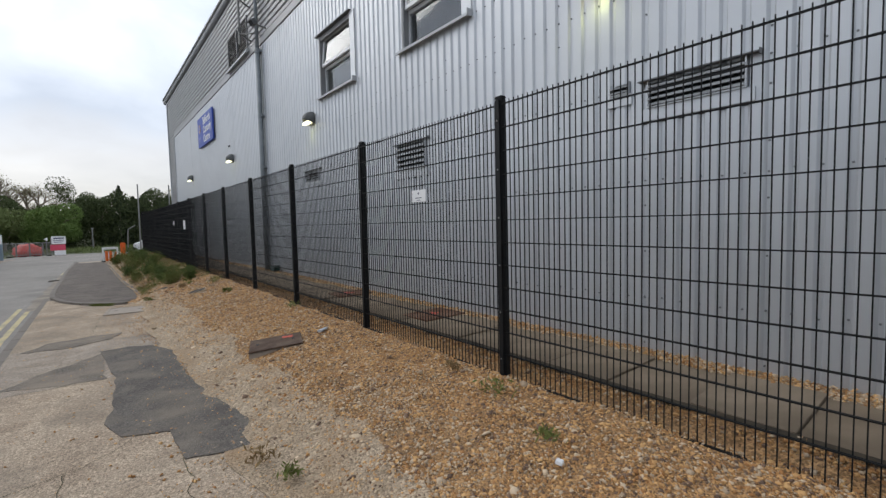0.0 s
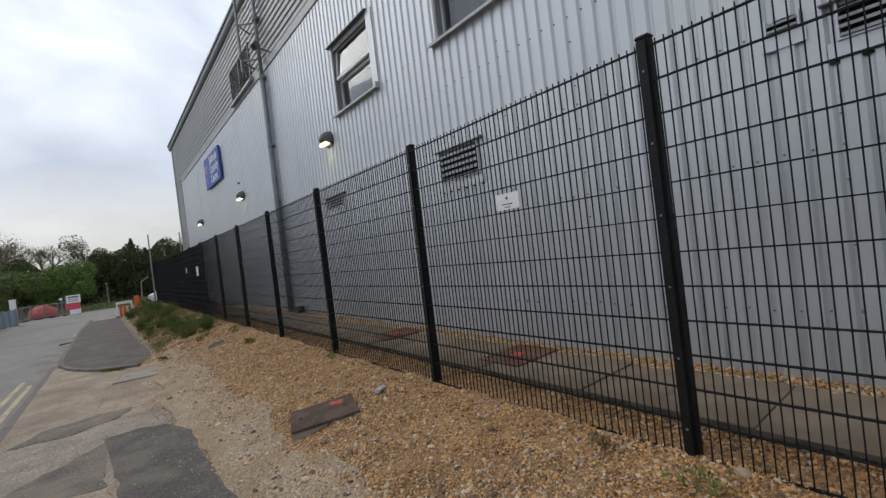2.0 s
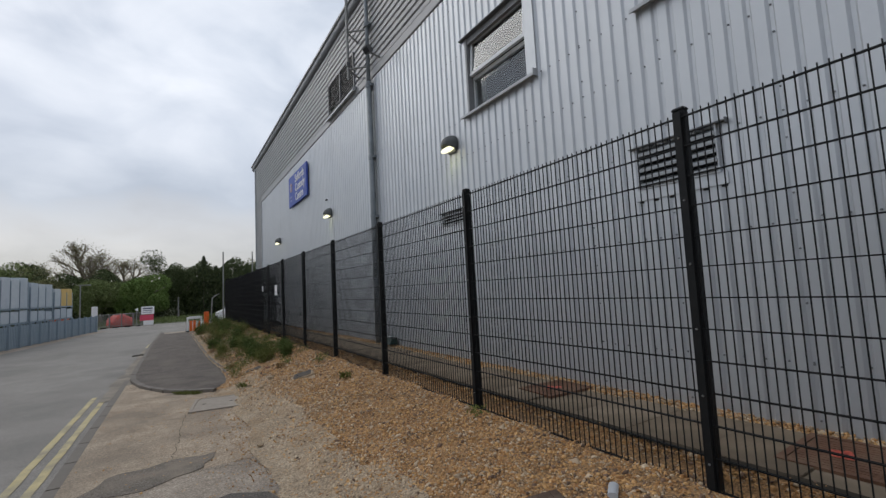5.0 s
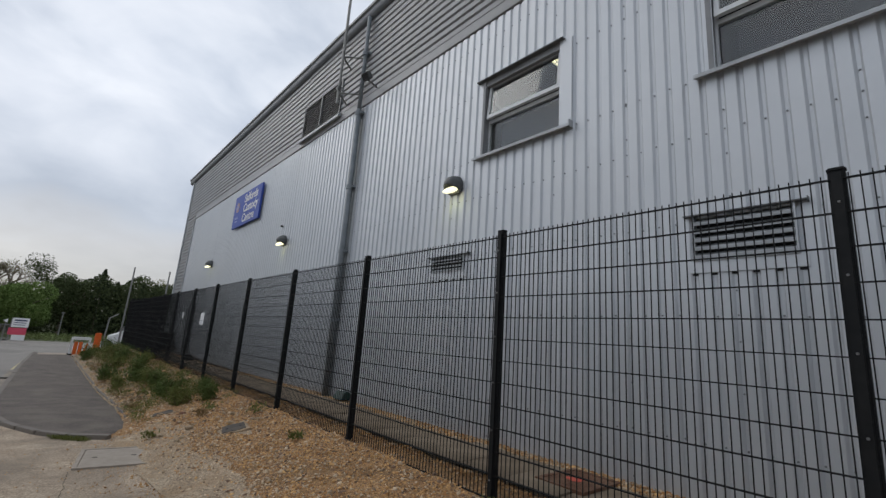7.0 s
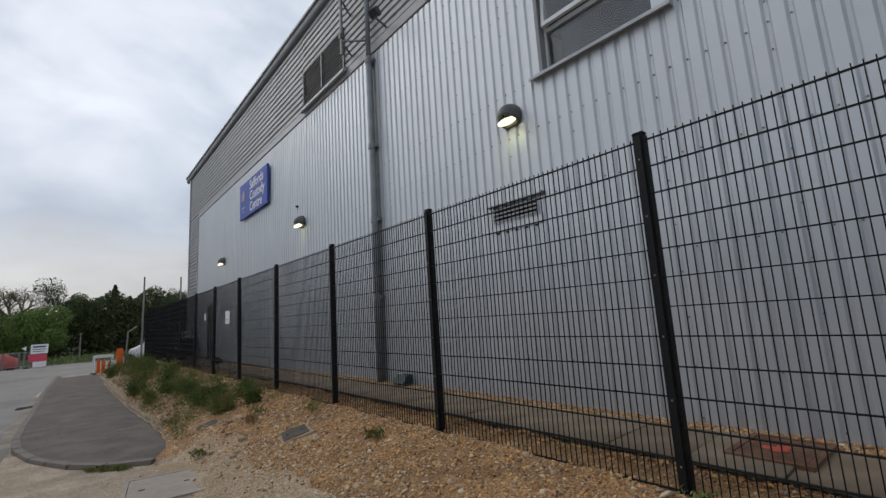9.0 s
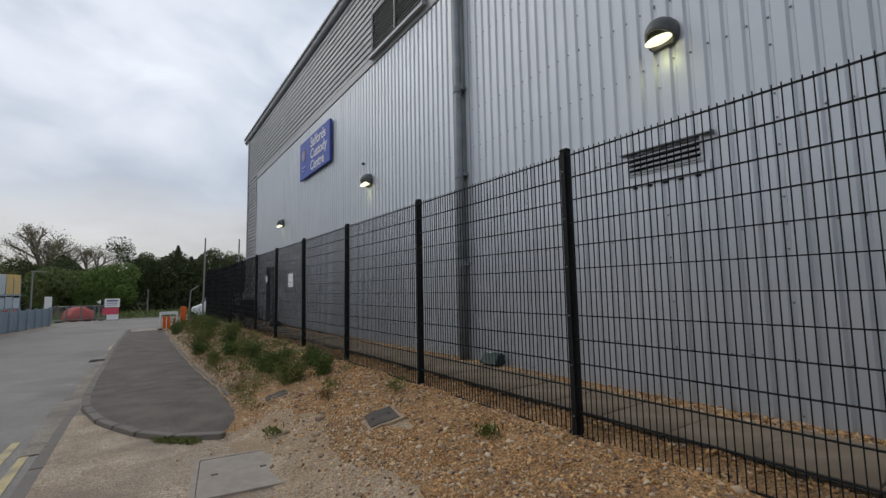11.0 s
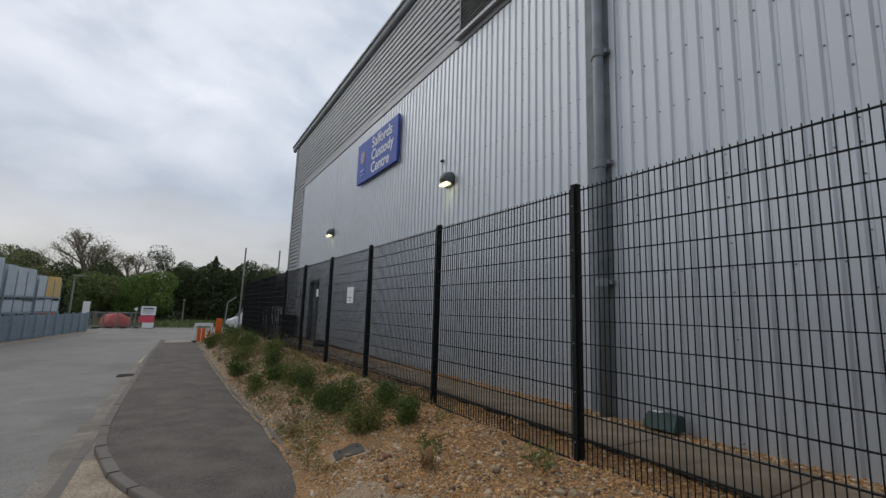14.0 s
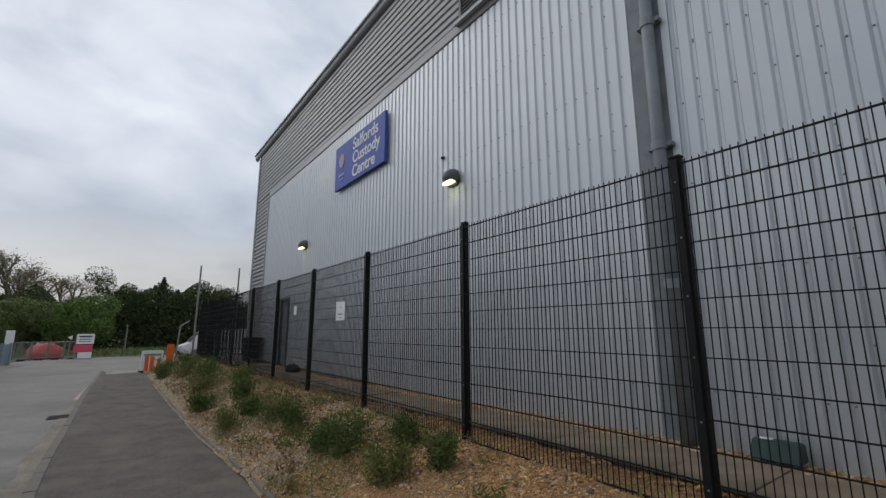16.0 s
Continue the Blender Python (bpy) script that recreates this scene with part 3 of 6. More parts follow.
def yellow_line(x0, x1):
    ob = strip("yellow_line", arange(-8, 15.5, 0.5), lambda y: x0 + 0.006 * math.sin(y * 7), lambda y: x1 + 0.006 * math.sin(y * 5 + 2), lambda x, y: zr(y) - 0.024, 1, M_YELLOW)
    tagged(ob, "worn yellow line painted along the road edge", "road marking", group="double yellow lines", kind="structure")


yellow_line(-1.38, -1.29)
yellow_line(-1.58, -1.49)
tagged(strip("yellow_line", arange(27.5, 33, 0.5), lambda y: -1.19 + 0.045 * (y - 28), lambda y: -1.10 + 0.045 * (y - 28), lambda x, y: zr(y) - 0.024, 1, M_YELLOW),
       "faded yellow line resuming along the kerb", "road marking", kind="structure")


# gravel bank, strips beside the fence and the slab path
def bank_left(y):
    return edge_x(y) + 0.02 if y < 13.7 else (lerp(PAVE_R, y) - 0.04 if y < 36.6 else 0.75)


def bank_z(x, y):
    f = min(max((x - bank_left(y)) / 0.5, 0), 1)
    z = gz(x, y) - 0.03 + 0.042 * f
    s = min(max((x - 2.82) / 0.16, 0), 1)
    z += 0.07 * s * s * (3 - 2 * s) * (path_z(y) - 0.15) / 0.1
    if y > 13.7:
        z = max(z, zr(y) + 0.04 * min((y - 13.7) / 0.3, 1) - 0.25 * (x - bank_left(y)))
    return z


tagged(strip("gravel_bank", arange(-6, 16.5, 0.12), bank_left, lambda y: 3.0, bank_z, 22, M_GRAVEL, rough=0.035), "sloping bank of tan gravel along the fence", "gravel", kind="structure")
tagged(strip("dusty_verge", arange(-2, 14.0, 0.1), lambda y: edge_x(y) - 0.16 + 0.10 * noise.noise((y * 2.3, 1, 4)), lambda y: 1.42 + 0.3 * noise.noise((y * 0.8, 3, 1)) + 0.16 * noise.noise((y * 3.2, 7, 2)),
             lambda x, y: max(bank_z(x, y) + 0.004 + 0.035 * noise.noise((x * 3.1, y * 3.1, 1.7)), zr(y) + 0.009), 10, M_DUST), "trodden dusty hardcore between forecourt and gravel", "gravel", kind="structure")
tagged(strip("soil_bank", arange(16.45, 40, 0.2), bank_left, lambda y: 3.0, lambda x, y: bank_z(x, y) - 0.003, 14, M_SOIL, rough=0.05), "stony soil bank with weeds", "soil", kind="structure")
tagged(strip("gravel_margin", arange(-6, 33, 0.3), lambda y: 3.925, lambda y: 4.26, lambda x, y: path_z(y) - 0.012, 3, M_GRAVEL, rough=0.015), "narrow gravel strip at the foot of the wall", "gravel", kind="structure")
tagged(strip("yard", arange(33, 60, 3), lambda y: 3.0, lambda y: 40.0, lambda x, y: gz(3.0, y) + 0.004, 4, M_ROAD), "grey tarmac yard behind the building", "yard", kind="structure")


def build_path():
    path = thing("slab_path", "path of worn concrete slabs between fence and wall", "path", kind="structure")
    me = None
    y = -6.0
    while y < 32.5:
        if me is None:
            bm = boxm(3.06, 3.93, 0.003, 0.597, -0.16, 0.0, bevel=0.003)
            me = bpy.data.meshes.new("slab"); bm.to_mesh(me); bm.free(); me.materials.append(M_SLAB)
        share("slab", me, path, pose(random.uniform(-0.008, 0.008), y, path_z(y + 0.3) + random.uniform(-0.003, 0.003), random.uniform(-0.2, 0.2), random.uniform(-0.2, 0.2)))
        y += 0.6


build_path()
# narrow dark strip between the gravel and the slabs
tagged(strip("path_edge_strip", arange(-6, 32, 0.4), lambda y: 2.985 + 0.012 * noise.noise((y * 2.1, 5, 1)), lambda y: 3.05, lambda x, y: path_z(y) + 0.012, 2, M_EDGING, rough=0.01),
       "dark strip along the edge of the slab path", "channel", kind="structure")


def build_opposite():
    """Unseen block added across the road: closes that side and dims the lower wall."""
    b = thing("unseen_shade_block", "plain grey unseen block added across the road to shade the wall", "building", kind="structure", at=(-19.0, -8.0, zr(0) - 0.1))
    part("wall", boxm(-6.0, 0.0, -34, 30, 0, 5.2), M_SHADE_BLOCK, b)
    part("roof", boxm(-6.2, 0.25, -34.3, 30.3, 5.2, 5.45), M_DKFLASH, b)


build_opposite()


# ---- the steel-clad building ----
FACE, BACK = 4.17, 4.193            # outer crest and trough of the cladding
Y0, Y1, YC, ZB, ZT, ZE = -8.0, 31.9, 29.9, 0.22, 6.86, 9.36
OPEN = [(7.93, 9.40, 4.42, 5.74), (4.62, 6.12, 4.42, 5.74), (26.35, 27.4, 0.15, 2.38),
        (5.57, 6.36, 2.44, 2.86), (9.66, 10.42, 2.61, 2.83), (1.21, 2.0, 2.60, 2.82), (2.21, 2.39, 2.79, 2.88)]


def holes_at(y, z0, z1):
    """The free spans of height at y between z0 and z1."""
    cuts = sorted((a, b) for (p, q, a, b) in OPEN if p < y < q)
    spans, lo = [], z0
    for a, b in cuts:
        if a > lo:
            spans.append((lo, min(a, z1)))
        lo = max(lo, b)
    if lo < z1:
        spans.append((lo, z1))
    return spans


def build_wall():
    wall = thing("wall_west", "pale grey trapezoidal steel cladding wall of a large shed", "wall", kind="structure")
    # inner lining with openings cut through
    ys = sorted({Y0, Y1, *[v for o in OPEN for v in o[:2]]})
    bm = bmesh.new()
    for a, b in zip(ys, ys[1:]):
        for lo, hi in holes_at((a + b) / 2, 0.1, ZE + 0.2):
            box(bm, 4.25, 4.45, a, b, lo, hi)
    part("inner_wall", bm, M_INNER, wall)
    # sheets one metre wide with six ribs each
    pitch = 1.0 / 6
    prof = [(0.0, FACE), (0.099, FACE), (0.115, BACK), (0.143, BACK), (pitch, FACE)]
    y = Y0 - 0.086
    while y < YC - 0.01:
        vs, fs = [], []
        dx = random.uniform(-0.002, 0.002)
        for r in range(6):
            for (a, xa), (b, xb) in zip(prof, prof[1:]):
                ya, yb = y + r * pitch + a, min(y + r * pitch + b, YC)
                if ya >= YC:
                    continue
                for lo, hi in holes_at((ya + yb) / 2, ZB, ZT):
                    k = len(vs)
                    vs += [(xa + dx, ya, lo), (xb + dx, yb, lo), (xb + dx, yb, hi), (xa + dx, ya, hi)]
                    fs.append((k, k + 3, k + 2, k + 1))
        raw("cladding_sheet", vs, fs, M_CLAD, wall)
        y += 1.0
    # rows of fixings in the troughs
    bm = bmesh.new()
    k = 0
    y = -2.0
    while y < 29:
        yy = y + 0.045
        rows = [0.75, 1.9, 2.83, 3.75, 4.40, 5.6, 6.55]
        if k % 6 == 0:      # stitching along the lap of two sheets
            rows += [0.30 + 0.457 * i for i in range(14)]
        for z in rows:
            z += random.uniform(-0.012, 0.012)
            if any(p - 0.15 < yy < q + 0.15 and a - 0.2 < z < b + 0.15 for p, q, a, b in OPEN):
                continue
            bmesh.ops.create_cone(bm, cap_ends=True, segments=6, radius1=0.010, radius2=0.007, depth=0.014,
                                  matrix=Matrix.Translation((BACK - 0.006, yy, z)) @ Matrix.Rotation(-math.pi / 2, 4, "Y"))
        y += pitch
        k += 1
    tagged(part("fixings", bm, M_SCREW, wall, "small dark screw heads"), kind="stuff")
    # flashing between the two claddings, base trim, corner
    part("flashing_band", extrude_profile([(4.235, 6.885), (4.158, 6.885), (4.152, 6.90), (4.158, 7.10), (4.235, 7.10)], Y0, YC), M_HCLAD, wall)
    # dark bar stands in for the shadow line under the flashing
    part("rib_end_shade", boxm(4.207, 4.235, Y0, YC, 6.78, 6.884), M_DARK, wall, "dark bar painted as the shade behind the rib ends")
    part("base_trim", boxm(4.21, 4.245, Y0, 26.3, 0.18, 0.30), M_FLASH, wall)
    # horizontal ribbed sheets above, and down the far corner
    def ribs(a, b, lo, hi):
        p, prof = 0.172, []
        z = lo
        while z < hi - 0.02:
            prof += [(4.15, z), (4.15, min(z + 0.105, hi)), (4.215, min(z + 0.118, hi)), (4.215, min(z + 0.138, hi))]
            z += p
        prof += [(4.235, min(z, hi)), (4.235, lo)]
        return extrude_profile(prof, a, b)
    LV = (14.62, 16.97, 7.12, 8.16)
    for a, b in ((Y0, -1.0), (-1.0, 5.0), (5.0, 10.0), (10.0, LV[0]), (LV[1], 22.0), (22.0, 27.0), (27.0, Y1 - 0.1)):
        part("ribbed_sheet", ribs(a + 0.003, b - 0.003, 7.10, ZE), M_HCLAD, wall)
    part("ribbed_sheet", ribs(LV[0], LV[1], LV[3], ZE), M_HCLAD, wall)
    part("corner_sheet", ribs(YC + 0.06, Y1 - 0.1, 0.2, 7.095), M_HCLAD, wall)
    part("corner_flashing", boxm(4.11, 4.24, Y1 - 0.1, Y1 + 0.05, 0.2, ZE), M_FLASH, wall)
    part("edge_flashing", boxm(4.13, 4.24, YC, YC + 0.06, 0.2, 6.83), M_FLASH, wall)
    # remaining shell of the shed
    for nm, a in (("wall_north", (4.24, 44, Y1, Y1 + 0.2, 0.1, 9.5)), ("wall_south", (4.24, 44, Y0 - 0.2, Y0, 0.1, 9.5)), ("wall_east", (44, 44.2, Y0 - 0.2, Y1 + 0.2, 0.1, 9.5))):
        tagged(part(nm, boxm(*a), M_CLAD), "plain grey steel-clad wall of the shed", "wall", kind="structure")
    tagged(part("floor", boxm(4.45, 44, Y0, Y1, 0.0, 0.12), M_DARK), "dark concrete floor inside the shed", "floor", kind="structure")
    roof = thing("roof", "low metal roof with dark rounded eaves", "roof", kind="structure")
    part("roof_sheet", extrude_profile([(4.1, 9.54), (24, 11.3), (44.3, 9.54), (44.3, 9.6), (24, 11.38), (4.1, 9.62)], Y0 - 0.3, Y1 + 0.6), M_HCLAD, roof)
    arc = [(4.16, 9.30)] + [(4.16 - 0.12 * math.sin(t * math.pi / 10), 9.44 - 0.14 * math.cos(t * math.pi / 10)) for t in range(1, 7)] + [(4.04, 9.52), (4.1, 9.61), (4.2, 9.61)]
    part("eaves", extrude_profile(arc, Y0 - 0.3, Y1 + 0.6), M_DKFLASH, roof, "dark grey curved eaves", smooth=False)
    part("gutter_lip", extrude_profile([(4.035, 9.525), (4.0, 9.545), (4.0, 9.61), (4.05, 9.625), (4.09, 9.61)], Y0 - 0.3, Y1 + 0.62), M_REVEAL, roof, "grey metal gutter lip")
    return LV


LV = build_wall()


def build_louvre():
    a, b, lo, hi = LV
    t = thing("louvre_window", "wide dark grey louvre panel with a centre mullion", "louvre", kind="structure")
    bm = bmesh.new()
    box(bm, 4.12, 4.24, a, a + 0.06, lo, hi); box(bm, 4.12, 4.24, b - 0.06, b, lo, hi)
    box(bm, 4.12, 4.24, a + 0.06, b - 0.06, hi - 0.06, hi); box(bm, 4.12, 4.24, a + 0.06, b - 0.06, lo, lo + 0.05)
    part("frame", bm, M_LOUVRE, t)
    part("mullion", boxm(4.11, 4.2, (a + b) / 2 - 0.035, (a + b) / 2 + 0.035, lo + 0.05, hi - 0.06), M_LOUVRE, t)
    part("sill", extrude_profile([(4.05, 6.995), (4.05, 7.05), (4.1, 7.118), (4.24, 7.118), (4.24, 7.03), (4.16, 7.03)], a - 0.08, b + 0.08), M_FLASH, t)
    n = 13
    bm = extrude_profile([(4.14, 0.0), (4.14, -0.016), (4.195, 0.03), (4.195, 0.046)], a + 0.061, b - 0.061)
    me = bpy.data.meshes.new("slat"); bm.to_mesh(me); bm.free(); me.materials.append(M_LVS)
    for i in range(n):
        share("slat", me, t, pose(0, 0, lo + 0.06 + i * (hi - lo - 0.15) / (n - 1)))
    part("backing", boxm(4.215, 4.235, a + 0.06, b - 0.06, lo + 0.05, hi - 0.06), M_LVS, t)


build_louvre()


def build_window(k, y0, y1):
    z0, z1 = 4.42, 5.74
    w = thing("window_" + str(k), "white framed window with an upper sash tilted open, grey blind behind", "window", kind="structure")
    # folded steel lining the opening, nearly flush with the crests
    part("reveal", boxm(4.158, 4.27, y0 - 0.02, y0 + 0.03, z0, z1), M_CLAD, w)
    # far side in a darker grey: its shade is put into the colour
    part("reveal", boxm(4.158, 4.27, y1 - 0.03, y1 + 0.02, z0, z1), M_REVEAL, w)
    part("head", boxm(4.10, 4.27, y0 - 0.05, y1 + 0.13, z1, z1 + 0.022, bevel=0.004), M_LOUVRE, w, "dark drip flashing over the window")
    part("soffit", boxm(4.175, 4.27, y0 + 0.031, y1 - 0.031, z1 - 0.10, z1 - 0.002), M_REVEAL, w)
    part("side_plate", boxm(4.152, 4.169, y0 - 0.17, y0 - 0.021, z0 - 0.02, z1 - 0.002), M_CLAD, w)
    part("sill", extrude_profile([(4.085, 4.355), (4.085, 4.395), (4.12, 4.42), (4.3, 4.425), (4.3, 4.40), (4.13, 4.385), (4.10, 4.355)], y0 - 0.16, y1 + 0.15), M_FLASH, w, "thin projecting pale sill")
    part("sill_end", boxm(4.078, 4.168, y0 - 0.175, y0 - 0.161, 4.35, 4.45), M_FLASH, w)
    # shade of the gap below the sill, made as a dark bar
    part("sill_gap_shade", boxm(4.214, 4.24, y0, y1, 4.30, 4.384), M_DARK, w, "dark bar painted as the shaded gap under the sill")
    # frame set back in the reveal
    xa, xb = 4.275, 4.33
    zm = z0 + 0.62
    bm = bmesh.new()
    box(bm, xa, xb, y0 + 0.0, y0 + 0.055, z0, z1); box(bm, xa, xb, y1 - 0.055, y1, z0, z1)
    box(bm, xa, xb, y0 + 0.055, y1 - 0.055, z0, z0 + 0.055); box(bm, xa, xb, y0 + 0.055, y1 - 0.055, z1 - 0.055, z1)
    box(bm, xa, xb, y0 + 0.055, y1 - 0.055, zm - 0.03, zm + 0.03)
    part("window_frame", bm, M_FRAME, w)
    part("pane", boxm(4.298, 4.304, y0 + 0.055, y1 - 0.055, z0 + 0.055, zm - 0.03), M_GLASS, w).visible_shadow = False
    sash = part("sash", bmesh_sash(y1 - y0 - 0.1, z1 - zm - 0.07), M_FRAME, w, "upper sash hinged at the top and tilted open")
    sash.matrix_basis = pose(4.262, (y0 + y1) / 2, z1 - 0.055, 0, 5.0, 0)
    g = part("pane", boxm(-0.003, 0.003, -(y1 - y0) / 2 + 0.1, (y1 - y0) / 2 - 0.1, -(z1 - zm) + 0.12, -0.05), M_GLASS, sash)
    g.visible_shadow = False
    part("blind", boxm(4.40, 4.406, y0 + 0.02, y1 - 0.2, z0 + 0.02, zm - 0.04), M_BLIND, w, "grey roller blind")


def build_room():
    room = thing("upstairs_room", "dim plain room behind the upper windows", "room", kind="structure")
    part("floor", boxm(4.46, 9.0, 3.9, 10.4, 3.84, 3.9), M_BLIND, room)
    part("back_wall", boxm(9.0, 9.1, 3.84, 10.46, 3.84, 6.36), M_INNER, room)
    part("side_wall", boxm(4.46, 9.0, 3.8, 3.896, 3.84, 6.36), M_INNER, room)
    part("side_wall", boxm(4.46, 9.0, 10.404, 10.5, 3.84, 6.36), M_INNER, room)
    tagged(part("ceiling", boxm(4.46, 9.0, 3.9, 10.4, 6.3, 6.36), M_BLIND), "plain dim ceiling of the upstairs room", "ceiling", kind="structure")
    c = thing("ceiling_light", "lit strip light on the ceiling of the room", "ceiling light", at=(5.12, 8.55, 6.2))
    part("frame", boxm(-0.32, 0.32, -0.16, 0.16, 0.03, 0.1, bevel=0.006), M_FRAME, c)
    for k in range(4):
        part("tube", boxm(-0.26, 0.26, -0.125 + k * 0.07, -0.09 + k * 0.07, 0.008, 0.029), M_TUBE, c, "glowing yellowish tube")
    for k in range(6):
        part("louvre", boxm(-0.28 + k * 0.11, -0.268 + k * 0.11, -0.14, 0.14, 0.0, 0.03), M_FRAME, c)


def bmesh_sash(w, h):
    bm = bmesh.new()
    box(bm, -0.022, 0.022, -w / 2, -w / 2 + 0.05, -h, 0); box(bm, -0.022, 0.022, w / 2 - 0.05, w / 2, -h, 0)
    box(bm, -0.022, 0.022, -w / 2 + 0.05, w / 2 - 0.05, -0.05, 0); box(bm, -0.026, 0.024, -w / 2 + 0.05, w / 2 - 0.05, -h, -h + 0.06)
    return bm


build_window(1, 7.93, 9.40)
build_window(2, 4.62, 6.12)
build_room()


def build_vent(y0, y1, z0, z1, n, label):
    v = thing("wall_vent", label, "vent", group="wall vents")
    bm = bmesh.new()
    box(bm, 4.14, 4.22, y0 - 0.014, y0, z0 - 0.014, z1 + 0.02); box(bm, 4.14, 4.22, y1, y1 + 0.014, z0 - 0.014, z1 + 0.02)
    box(bm, 4.14, 4.22, y0, y1, z0 - 0.014, z0)
    part("frame", bm, M_CLAD, v)
    if n > 2:
        bm = box(bmesh.new(), 4.11, 4.2, y0 - 0.10, y1 + 0.09, z1 + 0.02, z1 + 0.03)
        box(bm, 4.12, 4.2, y0 - 0.11, y0 - 0.10, z1 + 0.005, z1 + 0.05)
        part("hood", bm, M_LOUVRE, v, "dark drip flashing with an upturned end")
        bm = boxm(4.155, 4.168, y0 - 0.07, y1 + 0.07, z0 - 0.13, z0 - 0.015)
        part("apron_plate", bm, M_CLAD, v)
        # dark blocks painted as the shaded openings of the troughs below the plate
        yy = math.floor(y0 * 6) / 6 + 0.045
        while yy < y1 + 0.05:
            if yy > y0 - 0.05:
                part("trough_shade", boxm(4.178, 4.203, yy - 0.028, yy + 0.028, z0 - 0.152, z0 - 0.131), M_DARK, v)
            yy += 1 / 6
    else:
        part("apron_plate", boxm(4.155, 4.168, y0 - 0.04, y1 + 0.04, z0 - 0.12, z0 - 0.015), M_CLAD, v)
    h = (z1 - z0) / n
    bm = extrude_profile([(4.125, 0.0), (4.125, h * 0.34), (4.135, h * 0.42), (4.205, h * 0.86), (4.205, h * 0.76), (4.14, h * 0.0)], y0, y1)
    me = bpy.data.meshes.new("slat"); bm.to_mesh(me); bm.free(); me.materials.append(M_SLAT)
    for i in range(n):
        share("slat", me, v, pose(0, 0, z0 + i * h + 0.004))
    part("backing", boxm(4.222, 4.235, y0, y1, z0, z1), M_DARK, v)


build_vent(5.57, 6.36, 2.44, 2.86, 5, "grey metal louvre vent with a dark drip hood")
build_vent(9.66, 10.42, 2.61, 2.83, 4, "low wide grey louvre vent with drip hood")
build_vent(1.21, 2.0, 2.60, 2.82, 4, "low wide grey louvre vent with drip hood")
build_vent(2.21, 2.39, 2.79, 2.88, 2, "tiny two-slat grey vent")


def build_door():
    d = thing("door_1", "dark grey steel door recessed in the wall", "door", kind="structure")
    bm = bmesh.new()
    box(bm, 4.12, 4.3, 26.29, 26.35, 0.14, 2.44); box(bm, 4.12, 4.3, 27.4, 27.46, 0.14, 2.44); box(bm, 4.12, 4.3, 26.35, 27.4, 2.38, 2.44)
    part("door_frame", bm, M_LOUVRE, d)
    leaf = part("door_leaf", boxm(4.27, 4.32, 26.36, 27.39, 0.16, 2.37, bevel=0.004), M_PIPE, d)
    bm = tube(bmesh.new(), (4.22, 26.5, 1.15), (4.22, 26.64, 1.15), 0.012)
    tube(bm, (4.22, 26.5, 1.15), (4.27, 26.5, 1.15), 0.012)
    part("door_handle", bm, M_STEEL, leaf)


build_door()


def build_pipe():
    y, x = 13.45, 4.06
    p = thing("downpipe", "tall dark grey round downpipe with collars against a recessed strip", "downpipe")
    part("pipe", tube(tube(bmesh.new(), (x, y, 0.22), (x, y, 6.75), 0.068, seg=20), (x, y, 6.7), (x, y, 9.3), 0.05, seg=16), M_PIPE, p, smooth=True)
    bm = tube(bmesh.new(), (x, y, 0), (x, y, 0.10), 0.08, seg=20)
    me = bpy.data.meshes.new("collar"); bm.to_mesh(me); bm.free(); me.materials.append(M_PIPE)
    for z in (1.75, 3.25, 4.75, 6.6, 8.2):
        share("collar", me, p, pose(0, 0, z))
    bm = boxm(x, 4.17, y - 0.13, y + 0.13, 0.03, 0.08)
    me = bpy.data.meshes.new("bracket"); bm.to_mesh(me); bm.free(); me.materials.append(M_PIPE)
    for z in (1.75, 3.25, 4.75, 6.6, 8.2):
        share("bracket", me, p, pose(0, 0, z))
    part("cover_strip", boxm(4.152, 4.168, y - 0.10, y + 0.27, 0.22, 6.82), M_PIPE, p, "flat dark grey cover strip behind the pipe")
    part("pale_strip", boxm(4.145, 4.168, y - 0.19, y - 0.104, 0.22, 6.82), M_CLAD, p, "pale edge strip")


build_pipe()


def build_cctv():
    c = thing("camera_mast", "thin grey mast on wall brackets carrying a floodlight", "mast")
    part("mast", tube(bmesh.new(), (3.72, 13.95, 6.95), (3.72, 13.95, 9.9), 0.035), M_STEEL, c)
    for z in (7.25, 8.25):
        part("arm", tube(tube(bmesh.new(), (3.72, 13.95, z), (4.15, 13.6, z), 0.022), (3.72, 13.95, z), (4.15, 14.3, z), 0.022), M_STEEL, c)
    part("junction_box", boxm(3.67, 3.77, 13.9, 14.0, 7.3, 7.42, bevel=0.01), M_LOUVRE, c)
    f = thing("floodlight", "dark grey floodlight on a bracket", "floodlight")
    part("bracket", tube(tube(bmesh.new(), (4.16, 12.9, 7.15), (3.75, 12.75, 7.15), 0.022), (3.75, 12.75, 7.15), (3.75, 12.6, 7.15), 0.02), M_STEEL, f)
    ho = part("housing", boxm(-0.06, 0.06, -0.11, 0.11, -0.08, 0.08, bevel=0.015), M_LOUVRE, f)
    ho.matrix_basis = pose(3.72, 12.62, 7.1, 0, -35, 10)
    part("lens", boxm(-0.064, -0.0605, -0.09, 0.09, -0.06, 0.06), M_DARK, ho)


build_cctv()


